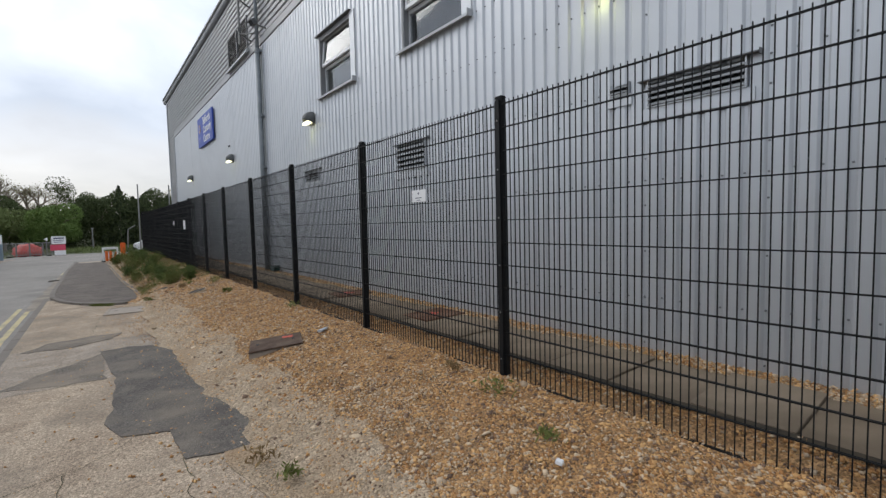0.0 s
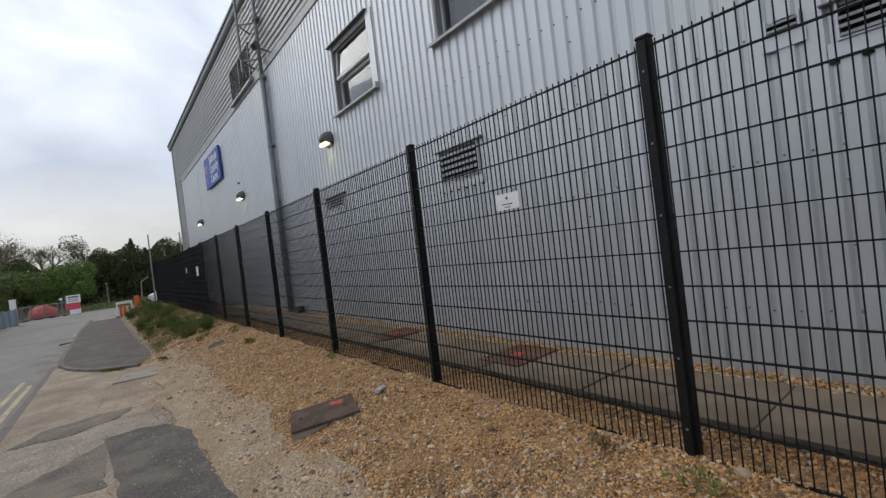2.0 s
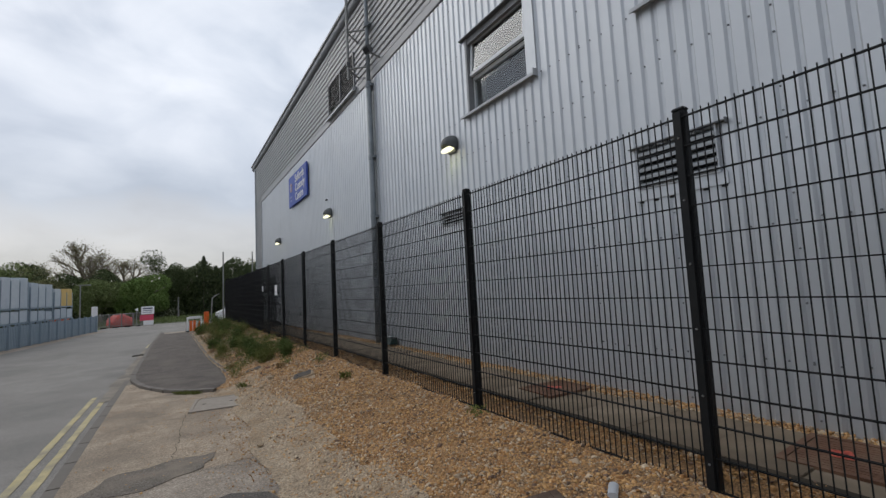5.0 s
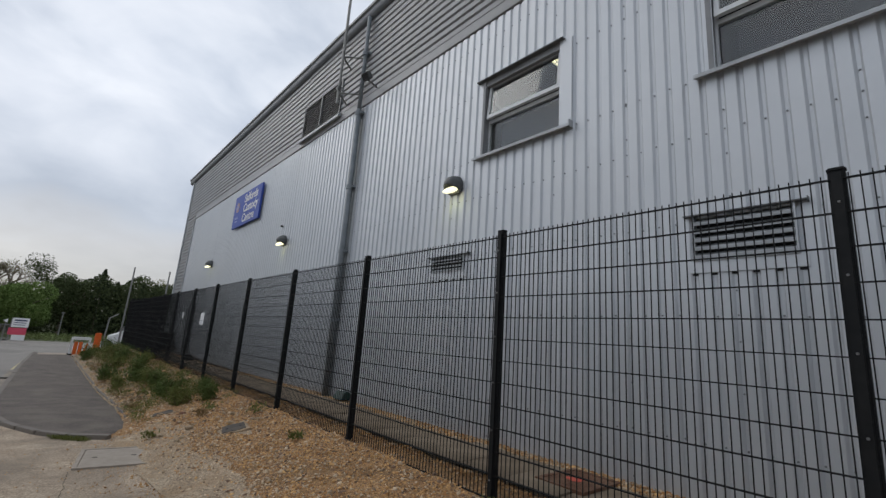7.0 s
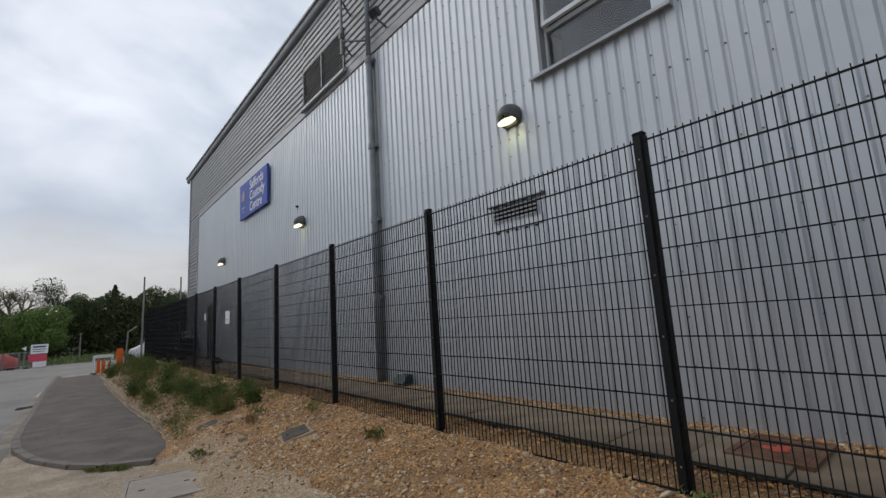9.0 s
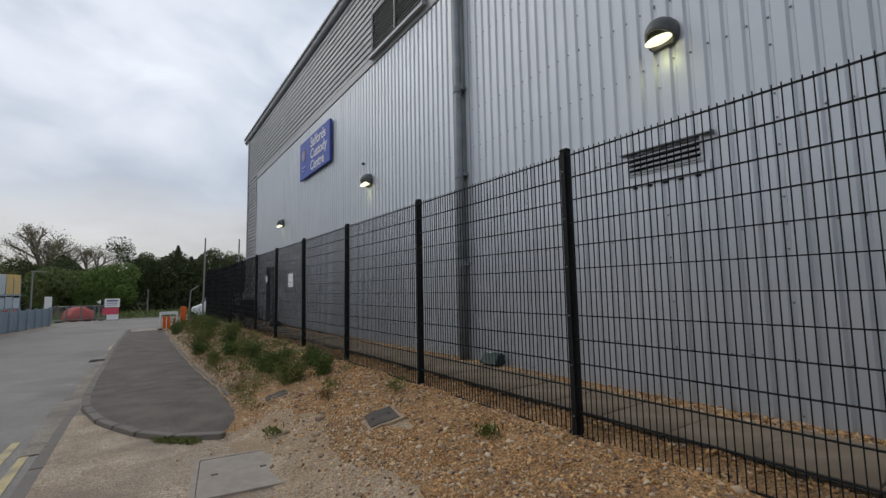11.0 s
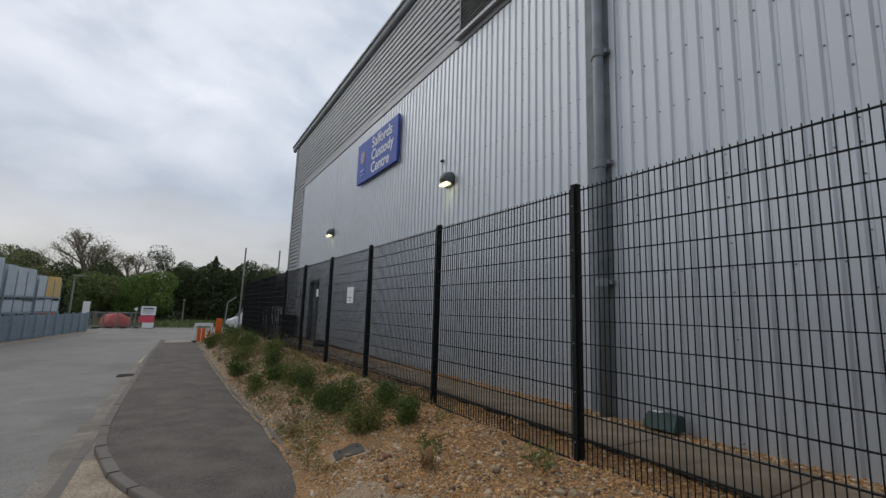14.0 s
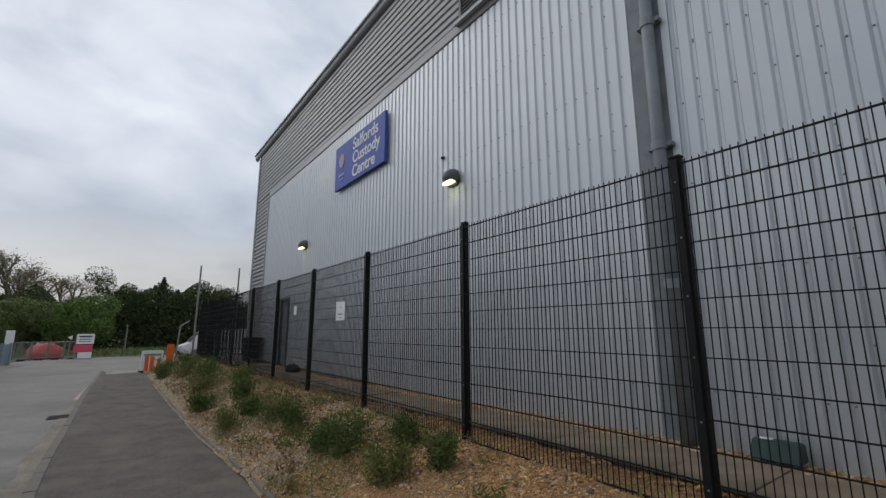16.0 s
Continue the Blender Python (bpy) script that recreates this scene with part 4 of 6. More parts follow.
def build_lamp(y, z):
    t = thing("wall_lamp", "dark grey half-dome wall lamp, lit, with pale lens below", "wall lamp", group="wall lamps", at=(4.165, y, z))
    part("back_plate", boxm(-0.03, 0.0, -0.12, 0.12, -0.13, 0.12, bevel=0.01), M_SHADE, t)
    # half dome: an upright shell cut off below by a slanting plane
    bm = bmesh.new()
    bmesh.ops.create_uvsphere(bm, u_segments=28, v_segments=18, radius=1.0)
    for v in bm.verts:
        v.co = Vector((v.co.x * 0.24, v.co.y * 0.17, v.co.z * 0.19))
    bmesh.ops.bisect_plane(bm, geom=bm.verts[:] + bm.edges[:] + bm.faces[:], plane_co=(0, 0, 0), plane_no=(1, 0, 0), clear_outer=True)
    bmesh.ops.bisect_plane(bm, geom=bm.verts[:] + bm.edges[:] + bm.faces[:], plane_co=(0, 0, -0.115), plane_no=(-0.42, 0, -1), clear_outer=True)
    sh = part("shade", bm, M_SHADE, t, smooth=True)
    so = sh.modifiers.new("thick", "SOLIDIFY"); so.thickness = 0.012; so.offset = -1
    bm = bmesh.new()
    bmesh.ops.create_uvsphere(bm, u_segments=24, v_segments=12, radius=1.0)
    for v in bm.verts:
        v.co = Vector((-0.115 + v.co.x * 0.125, v.co.y * 0.135, -0.075 + (v.co.z * 0.055) + 0.42 * (0.0 - v.co.x * 0.125) * -1))
    part("lens", bm, M_LENS, t, "glowing frosted lens", smooth=True)
    lo = bpy.data.lights.new("lamp_glow", "SPOT")
    lo.energy, lo.color, lo.spot_size, lo.spot_blend, lo.shadow_soft_size = 1.5, (0.95, 1.0, 0.38), radians(150), 0.8, 0.08
    ob = new("lamp_glow", lo)
    ob.parent = t
    ob.matrix_basis = look((-0.13, 0, -0.16), (-0.1, 0, -1.0))


for ly in (2.55, 9.95, 17.2, 25.0):
    build_lamp(ly, 4.02)


def build_text(words, size, m, parent, material, name="lettering"):
    cu = bpy.data.curves.new(name, "FONT")
    cu.body, cu.size, cu.extrude, cu.offset = words, size, 0.003, 0.008
    tmp = bpy.data.objects.new("tmp", cu)
    me = bpy.data.meshes.new_from_object(tmp)
    bpy.data.objects.remove(tmp)
    me.materials.append(material)
    ob = new(name, me)
    ob.parent, ob.matrix_basis = parent, m
    return ob


def facing(x, y, z):
    """Local x runs to -y and local y upward, so that it reads from the road."""
    return Matrix(((0, 0, -1, x), (-1, 0, 0, y), (0, 1, 0, z), (0, 0, 0, 1)))


def build_sign():
    s = thing("building_sign", "blue rectangular sign board with white lettering and a crest", "sign")
    part("board", boxm(4.06, 4.13, 19.66, 22.54, 5.16, 6.43, bevel=0.008), M_BLUE, s)
    part("rail", box(boxm(4.131, 4.168, 19.9, 22.4, 5.45, 5.51), 4.131, 4.168, 19.9, 22.4, 6.1, 6.16), M_PIPE, s)
    for i, wd in enumerate(("Salfords", "Custody", "Centre")):
        o = build_text(wd, 0.44, facing(4.056, 21.40, 6.03 - i * 0.38), s, M_WHITE)
        o["label"] = "white letters"
    # crest: a rosette over a small shield of plain shapes
    bm = bmesh.new()
    for k in range(8):
        a = k * math.pi / 4
        bmesh.ops.create_cone(bm, cap_ends=True, segments=10, radius1=0.065, radius2=0.06, depth=0.012,
                              matrix=Matrix.Translation((4.052, 22.08 + 0.12 * math.cos(a), 5.95 + 0.14 * math.sin(a))) @ Matrix.Rotation(math.pi / 2, 4, "Y"))
    part("crest", bm, M_CREST, s)
    bm = bmesh.new()
    bmesh.ops.create_cone(bm, cap_ends=True, segments=16, radius1=0.09, radius2=0.085, depth=0.016,
                          matrix=Matrix.Translation((4.05, 22.08, 5.95)) @ Matrix.Rotation(math.pi / 2, 4, "Y"))
    part("crest_centre", bm, M_CRESTB, s)
    part("crest_bar", boxm(4.048, 4.058, 21.89, 22.27, 5.50, 5.57), M_CRESTB, s)
    part("crest_bar", boxm(4.048, 4.058, 21.94, 22.22, 5.38, 5.43), M_CRESTB, s)


build_sign()


def build_sensor():
    t = thing("wall_sensor", "small dark round sensor on the cladding wall", "sensor", at=(4.168, 17.52, 4.54))
    part("base", tube(bmesh.new(), (0, 0, 0), (-0.02, 0, 0), 0.035, seg=14), M_LOUVRE, t)
    part("dome", tube(bmesh.new(), (-0.0205, 0, 0), (-0.06, 0, -0.015), 0.03, 0.02, seg=14), M_DARK, t, "black lens dome")


build_sensor()


# ---- mesh fence ----
FX, PITCH, P0 = 2.78, 2.52, 2.63
FENCE_TOP, FENCE_BOT = 2.60, 0.13


def build_fence():
    fence = thing("mesh_fence", "tall black welded mesh security fence on square posts", "fence")
    # post, built once
    def mk(name, bm, mat):
        me = bpy.data.meshes.new(name); bm.to_mesh(me); bm.free(); me.materials.append(mat)
        return me
    me_post = mk("post", boxm(-0.03, 0.03, -0.04, 0.04, -0.35, 2.47, bevel=0.005), M_BLACK)
    me_cap = mk("cap", boxm(-0.034, 0.034, -0.044, 0.044, 2.47, 2.495, bevel=0.008), M_BLACK)
    me_clamp = mk("clamp_bar", boxm(-0.047, -0.031, -0.026, 0.026, 0.02, 2.46, bevel=0.003), M_BLACK)
    bm = bmesh.new()
    bmesh.ops.create_cone(bm, cap_ends=True, segments=8, radius1=0.009, radius2=0.006, depth=0.01, matrix=Matrix.Rotation(-math.pi / 2, 4, "Y"))
    me_bolt = mk("bolt", bm, M_BOLT)
    # wires
    zs = [FENCE_TOP - 0.05 - FENCE_BOT - 0.2 * k for k in range(13)]
    bm = bmesh.new()
    n = 50
    for i in range(n + 1):
        y = -1.25 + 2.5 * i / n
        box(bm, -0.0034, 0.0034, y - 0.0031, y + 0.0031, -0.02, FENCE_TOP - FENCE_BOT - 0.02)
    me_v = mk("upright_wires", bm, M_BLACK)
    me_1 = mk("upright_wire", boxm(-0.0034, 0.0034, -0.0031, 0.0031, -0.02, FENCE_TOP - FENCE_BOT - 0.02), M_BLACK)
    bm = box(bmesh.new(), -0.0115, -0.0038, -1.255, 1.255, -0.0038, 0.0038)
    box(bm, 0.0038, 0.0115, -1.255, 1.255, -0.0038, 0.0038)
    me_h = mk("cross_wire", bm, M_BLACK)
    ks = list(range(-4, 14))
    for k in ks:
        y = P0 + PITCH * k
        lean = pose(FX, y, FENCE_BOT, random.uniform(-0.25, 0.25), random.uniform(-0.3, 0.3))
        po = share("post", me_post, fence, lean)
        share("cap", me_cap, po, Matrix())
        cl = share("clamp_bar", me_clamp, po, Matrix())
        for i in range(6):
            b = share("bolt", me_bolt, po, pose(-0.049, 0, 0.18 + 0.42 * i))
    for k in ks[:-1]:
        y = P0 + PITCH * (k + 0.5)
        m = pose(FX - 0.02, y, FENCE_BOT, 0, random.uniform(-0.15, 0.15), 0)
        if -1 <= k <= 4:
            for i in range(n):
                share("upright_wire", me_1, fence, m @ pose(0, -1.25 + 2.5 * i / n, 0))
        else:
            tagged(share("wire_infill", me_v, fence, m), kind="stuff")
        for z in zs:
            share("cross_wire", me_h, fence, m @ pose(0, 0, z))
    return P0 + PITCH * ks[-1]


FENCE_END = build_fence()


def build_return_fence():
    """The darker pale fence that closes the yard at the far end."""
    f = thing("palisade_fence", "black steel pale fence across the end of the yard", "fence")
    def mk(name, bm, mat):
        me = bpy.data.meshes.new(name); bm.to_mesh(me); bm.free(); me.materials.append(mat)
        return me
    me_p = mk("pale", boxm(-0.035, 0.035, -0.004, 0.004, 0.0, 2.75, bevel=0.002), M_BLACK)
    me_r = mk("rail", boxm(0, 2.75, -0.02, 0.02, -0.03, 0.03), M_BLACK)
    me_q = mk("post", boxm(-0.05, 0.05, -0.05, 0.05, 0.0, 2.7), M_BLACK)
    x = FX + 0.06
    for i in range(5):
        share("post", me_q, f, pose(x + i * 2.75, FENCE_END + 0.05, 0.05))
        for z in (0.4, 2.3):
            share("rail", me_r, f, pose(x + i * 2.75, FENCE_END, 0.05 + z))
        for j in range(18):
            share("pale", me_p, f, pose(x + i * 2.75 + 0.1 + j * 0.15, FENCE_END - 0.03, 0.07))


build_return_fence()


def build_fence_notice(y, z, w, h, label):
    n = thing("fence_notice", label, "notice", at=(FX - 0.045, y, z))
    part("plate", boxm(-0.004, 0.004, -w / 2, w / 2, -h / 2, h / 2, bevel=0.0015), M_WHITE, n)
    bm = bmesh.new()
    if w > h:
        box(bm, -0.0062, -0.0046, -w * 0.22, w * 0.22, -h * 0.2, -h * 0.14)
        bmesh.ops.create_cone(bm, cap_ends=True, segments=3, radius1=0.018, radius2=0.018, depth=0.0016, matrix=Matrix.Translation((-0.0054, 0.0, h * 0.2)) @ Matrix.Rotation(math.pi / 2, 4, "Y"))
        box(bm, -0.0062, -0.0046, -w * 0.12, w * 0.12, -h * 0.38, -h * 0.33)
    else:
        for k in range(4):
            box(bm, -0.0062, -0.0046, -w * 0.32, w * (0.32 - 0.1 * (k % 2)), h * (0.3 - 0.16 * k), h * (0.34 - 0.16 * k))
    part("text_bars", bm, surf("faded_print", (0.45, 0.46, 0.56), (0.55, 0.56, 0.64), 20, 0.6, bump=0.0) if w < h else M_INK, n)


build_fence_notice(3.825, 1.835, 0.25, 0.13, "small white maker's plate wired to the mesh fence")
build_fence_notice(21.22, 1.78, 0.17, 0.19, "small white notice wired to the mesh fence")
build_fence_notice(18.71, 1.68, 0.38, 0.3 * 1.1, "white notice sheet wired to the mesh fence")


# ---- covers, boxes and litter ----
def build_cover(name, x, y, z, w, ln, rz, tx, ty, mat, label, mark=False, infill=None, rise=0.02):
    c = thing(name, label, "manhole cover", at=(x, y, z))
    c.matrix_basis = pose(x, y, z, tx, ty, rz)
    bm = bmesh.new()
    t = 0.045
    box(bm, -w / 2 - t, -w / 2, -ln / 2 - t, ln / 2 + t, -0.06, rise); box(bm, w / 2, w / 2 + t, -ln / 2 - t, ln / 2 + t, -0.06, rise)
    box(bm, -w / 2, w / 2, -ln / 2 - t, -ln / 2, -0.06, rise); box(bm, -w / 2, w / 2, ln / 2, ln / 2 + t, -0.06, rise)
    part("frame", bm, M_COVER if infill else mat, c)
    lid = part("lid", boxm(-w / 2 + 0.006, w / 2 - 0.006, -ln / 2 + 0.006, ln / 2 - 0.006, -0.03, rise - 0.004, bevel=0.003), infill or mat, c)
    if not infill:
        i = -w / 2 + 0.03
        while i < w / 2 - 0.04:
            part("tread_bar", boxm(i, i + 0.018, -ln / 2 + 0.03, ln / 2 - 0.03, rise - 0.005, rise - (0.0015 if mat is M_RUST else 0.003)), mat, lid)
            i += 0.045
    else:
        for sx in (-1, 1):
            part("key_hole", boxm(sx * w * 0.3 - 0.03, sx * w * 0.3 + 0.03, -0.02, 0.02, rise - 0.006, rise - 0.001), M_IRON, lid)
    if mark:
        bm = bmesh.new()
        for k in range(7):
            a = random.uniform(0, 6.3)
            bmesh.ops.create_cone(bm, cap_ends=True, segments=9, radius1=random.uniform(0.025, 0.05), radius2=0.02, depth=0.004,
                                  matrix=Matrix.Translation((0.09 * math.cos(a) * random.random() + mark[0], 0.07 * math.sin(a) * random.random() + mark[1], rise + 0.004)))
        part("paint_mark", bm, M_REDMARK, lid, "splash of red marker paint")


def build_worn_cover(x, y, w, ln, slope, label):
    """A flush plate, dirty and worn at the edges, in a low concrete rim."""
    c = thing("manhole_cover", label, "manhole cover")
    c.matrix_basis = pose(x, y, bank_z(x, y) + 0.035 * noise.noise((x * 3.1, y * 3.1, 1.7)) + 0.004, 0, slope, -14)
    def worn(bm, amt):
        bmesh.ops.subdivide_edges(bm, edges=bm.edges[:], cuts=5, use_grid_fill=True)
        for v in bm.verts:
            v.co += Vector((noise.noise(v.co * 11 + Vector((x, 0, 0))), noise.noise(v.co * 9 + Vector((0, y, 0))), 0.35 * noise.noise(v.co * 8))) * amt
        return bm
    part("rim", worn(boxm(-w / 2 - 0.05, w / 2 + 0.05, -ln / 2 - 0.05, ln / 2 + 0.05, -0.08, 0.002), 0.035), M_DUST, c, "crumbled concrete rim")
    lid = part("lid", worn(boxm(-w / 2, w / 2, -ln / 2, ln / 2, -0.03, 0.012), 0.014), M_IRON, c, "dirty dark iron plate")
    for sx in (-0.3, 0.3):
        part("key_hole", boxm(sx * w - 0.012, sx * w + 0.012, -0.03, 0.03, 0.008, 0.0185), M_DARK, lid)


def build_loose_cover():
    c = thing("manhole_cover", "dark rusty iron cover with red paint, on a pale concrete base", "manhole cover")
    c.matrix_basis = pose(1.75, 5.72, gz(1.75, 5.72) + 0.012, 0, -5, -18)
    bm = boxm(-0.315, 0.315, -0.285, 0.285, -0.07, 0.026, bevel=0.012)
    for v in bm.verts:
        v.co += Vector((noise.noise(v.co * 9), noise.noise(v.co * 7 + Vector((3, 0, 0))), 0)) * 0.008
    part("base", bm, M_COVER, c, "pale broken concrete base")
    lid = part("lid", boxm(-0.315, 0.325, -0.295, 0.295, 0.0265, 0.046, bevel=0.005), M_OLDIRON, c, "dark brown iron lid")
    x = -0.29
    while x < 0.29:
        part("tread_bar", boxm(x, x + 0.02, -0.275, 0.275, 0.0455, 0.0495), M_OLDIRON, lid)
        x += 0.042
    for sx in (-0.22, 0.22):
        part("key_hole", boxm(sx - 0.018, sx + 0.018, -0.03, 0.03, 0.0455, 0.0505), M_DARK, lid)
    bm = bmesh.new()
    for k in range(9):
        a, r = random.uniform(0, 6.3), random.random()
        bmesh.ops.create_cone(bm, cap_ends=True, segments=9, radius1=random.uniform(0.015, 0.04), radius2=0.012, depth=0.003,
                              matrix=Matrix.Translation((0.15 + 0.09 * r * math.cos(a), 0.15 + 0.06 * r * math.sin(a), 0.0515)))
    part("paint_mark", bm, M_REDMARK, lid, "splash of red marker paint")


build_loose_cover()
build_cover("manhole_cover", 0.55, 12.5, zr(12.6) + 0.012, 0.72, 1.0, -8, -1.3, 0, M_COVER, "pale concrete-filled manhole cover in a frame", infill=M_COVER, rise=0.012)
build_worn_cover(1.5, 14.93, 0.33, 0.46, -14.5, "small dark iron cover lying flush in the soil bank")
build_worn_cover(1.97, 12.27, 0.32, 0.46, -13, "small dark iron cover set in a broken concrete collar")
build_cover("manhole_cover", 3.62, 4.75, path_z(4.75) + 0.005, 0.60, 0.46, 2, 0, 0, M_RUST, "rusty iron manhole cover in the slab path, red paint mark", mark=(0.0, 0.0), rise=0.018)
build_cover("manhole_cover", 3.66, 7.35, path_z(7.35) + 0.005, 0.56, 0.44, -2, 0, 0, M_RUST, "rusty iron manhole cover in the slab path, red paint mark", mark=(-0.05, 0.0), rise=0.018)


def build_collar():
    out = []
    for k in range(22):
        a = k * 2 * math.pi / 22
        r = 1 + 0.25 * noise.noise((math.cos(a) * 2, math.sin(a) * 2, 4))
        out.append((1.85 + 0.30 * r * math.cos(a), 12.1 + 0.5 * r * math.sin(a)))
    bm = bmesh.new()
    vs = [bm.verts.new((x, y, gz(x, y) + 0.004)) for x, y in out]
    lo = [bm.verts.new((x * 1.0, y, gz(x, y) - 0.02)) for x, y in out]
    c = bm.verts.new((1.85, 12.1, gz(1.85, 12.1) + 0.016))
    for i in range(22):
        j = (i + 1) % 22
        bm.faces.new((vs[i], vs[j], c)); bm.faces.new((vs[i], lo[i], lo[j], vs[j]))
    bmesh.ops.recalc_face_normals(bm, faces=bm.faces)
    tagged(part("concrete_collar", bm, M_DUST), "broken patch of concrete around a small cover", "concrete", kind="structure")


build_collar()


def build_drain():
    d = thing("road_drain", "dark iron drain grate in the road by the kerb", "drain", at=(-1.28, 24.5, zr(24.5) - 0.012))
    bm = bmesh.new()
    for sx in (-0.2, 0.17):
        box(bm, sx, sx + 0.03, -0.22, 0.22, -0.03, 0.006)
    for sy in (-0.22, 0.19):
        box(bm, -0.17, 0.17, sy, sy + 0.03, -0.03, 0.006)
    part("frame", bm, M_IRON, d)
    for i in range(7):
        part("bar", boxm(-0.168, 0.168, -0.18 + i * 0.052, -0.16 + i * 0.052, -0.03, 0.004), M_IRON, d)


build_drain()


def build_bait_box():
    b = thing("bait_box", "dark green plastic bait box with sloping sides against the wall", "bait box", at=(4.03, 12.72, path_z(12.7) + 0.03))
    bm = boxm(-0.1, 0.1, -0.18, 0.18, 0.0, 0.15, bevel=0.0)
    for v in bm.verts:
        if v.co.z > 0.1:
            v.co.x = v.co.x * 0.55 + 0.04
            v.co.y *= 0.95
    bmesh.ops.bevel(bm, geom=bm.edges[:], offset=0.012, segments=2, affect="EDGES")
    part("body", bm, M_BAIT, b)
    part("lid_label", boxm(-0.01, 0.07, 0.03, 0.13, 0.151, 0.155), M_WHITE, b, "pale label on the lid")


build_bait_box()


def build_small_dark(name, x, y, z, s, mat, label, cat):
    bm = bmesh.new()
    bmesh.ops.create_icosphere(bm, subdivisions=3, radius=1.0)
    for v in bm.verts:
        n = noise.noise(v.co * 1.7 + Vector((x, y, 0)))
        v.co = Vector((v.co.x * s[0], v.co.y * s[1], max(v.co.z, -0.4) * s[2])) * (1 + 0.3 * n)
    ob = part(name, bm, mat, smooth=True)
    ob.matrix_basis = pose(x, y, z + 0.35 * s[2])
    tagged(ob, label, cat)


build_small_dark("rubbish_bag", 3.85, 24.6, path_z(24), (0.2, 0.3, 0.16), M_RUBBER, "crumpled black rubbish bag by the wall", "bag")


def build_bin():
    b = thing("wheelie_bin", "dark grey wheeled bin beside the corner of the wall", "bin", at=(3.8, 29.5, path_z(29)))
    bm = boxm(-0.28, 0.28, -0.4, 0.4, 0.12, 0.85)
    for v in bm.verts:
        if v.co.z < 0.5:
            v.co.x *= 0.82; v.co.y *= 0.85
    bmesh.ops.bevel(bm, geom=bm.edges[:], offset=0.03, segments=2, affect="EDGES")
    part("body", bm, M_RUBBER, b)
    part("lid", boxm(-0.31, 0.31, -0.44, 0.44, 0.855, 0.92, bevel=0.02), M_RUBBER, b)
    for sx in (-0.2, 0.2):
        for sy in (-0.28, 0.28):
            part("wheel", tube(bmesh.new(), (sx - 0.03, sy, 0.09), (sx + 0.03, sy, 0.09), 0.09, seg=14), M_RUBBER, b)


build_bin()


def build_litter():
    bm = boxm(-0.028, 0.028, -0.022, 0.022, 0, 0.022, bevel=0.004)
    ob = part("litter_scrap", bm, M_WHITE)
    ob.matrix_basis = pose(2.02, 1.5, gz(2.02, 1.5) + 0.03, 12, 8, 25)
    tagged(ob, "small crumpled white scrap on the gravel", "litter")
    can = thing("crushed_can", "crushed silver drinks can on the gravel", "can", at=(2.33, 5.57, gz(2.33, 5.57) + 0.045), rz=35)
    bm = tube(bmesh.new(), (-0.08, 0, 0), (0.08, 0, 0), 0.033, seg=14)
    for v in bm.verts:
        v.co.z *= 0.6
    part("body", bm, M_FLASH, can)
    part("rim", tube(bmesh.new(), (0.0805, 0, 0), (0.084, 0, 0), 0.02, seg=14), M_STEEL, can)


build_litter()


# ---- far end: poles, barriers, van, hoarding ----
def build_pole(x, y, h, label, r=0.05):
    p = thing("pole", label, "pole", at=(x, y, gz(x, y)))
    part("shaft", tube(bmesh.new(), (0, 0, -0.2), (0.02, 0.0, h), r, r * 0.8), M_STEEL, p)
    part("cap", tube(bmesh.new(), (0.02, 0.0, h), (0.02, 0, h + 0.04), r * 0.9), M_STEEL, p)


build_pole(2.75, 36.9, 4.5, "tall thin grey pole by the fence corner")
build_pole(4.6, 36.9, 4.5, "tall thin grey pole behind the yard fence")


def build_stake():
    s = thing("stake", "leaning grey timber stake with a short cross arm", "stake", at=(1.95, 36.2, gz(1.95, 36.2)))
    part("shaft", tube(bmesh.new(), (0, 0, -0.2), (0.1, 0.1, 1.7), 0.04, 0.035), M_STEEL, s)
    part("arm", tube(bmesh.new(), (0.09, 0.1, 1.68), (0.5, 0.2, 1.95), 0.03, 0.03), M_STEEL, s)


build_stake()


def build_barrier():
    b = thing("barrier", "white plastic road barrier with orange uprights", "barrier", at=(0.98, 35.3, zr(35) + 0.07), rz=6)
    bm = bmesh.new()
    box(bm, -0.42, -0.33, -0.05, 0.05, 0, 0.9, bevel=0.01); box(bm, 0.33, 0.42, -0.05, 0.05, 0, 0.9, bevel=0.01)
    box(bm, -0.33, 0.33, -0.05, 0.05, 0.76, 0.92, bevel=0.01)
    part("frame", bm, M_WHITE, b)
    for x in (-0.19, 0.01):
        part("upright", boxm(x - 0.075, x + 0.075, -0.04, 0.04, 0.02, 0.66, bevel=0.01), M_ORANGE, b, "orange plastic upright")
    o = part("upright", boxm(-0.045, 0.045, -0.03, 0.03, 0.02, 0.6, bevel=0.01), M_ORANGE, b, "orange plastic upright")
    o.matrix_basis = pose(0.17, 0, 0, 0, 12, 0)
    for x in (-0.375, 0.375):
        part("foot", boxm(x - 0.08, x + 0.08, -0.3, 0.3, 0, 0.05, bevel=0.01), M_RUBBER, b)
    c = thing("bollard", "upright orange plastic bollard", "bollard", at=(1.66, 35.4, gz(1.66, 35.4) - 0.02))
    part("post", boxm(-0.14, 0.14, -0.1, 0.1, 0, 0.95, bevel=0.03), M_ORANGE, c)
    part("base", boxm(-0.22, 0.22, -0.2, 0.2, -0.04, 0.06, bevel=0.02), M_RUBBER, c)


build_barrier()


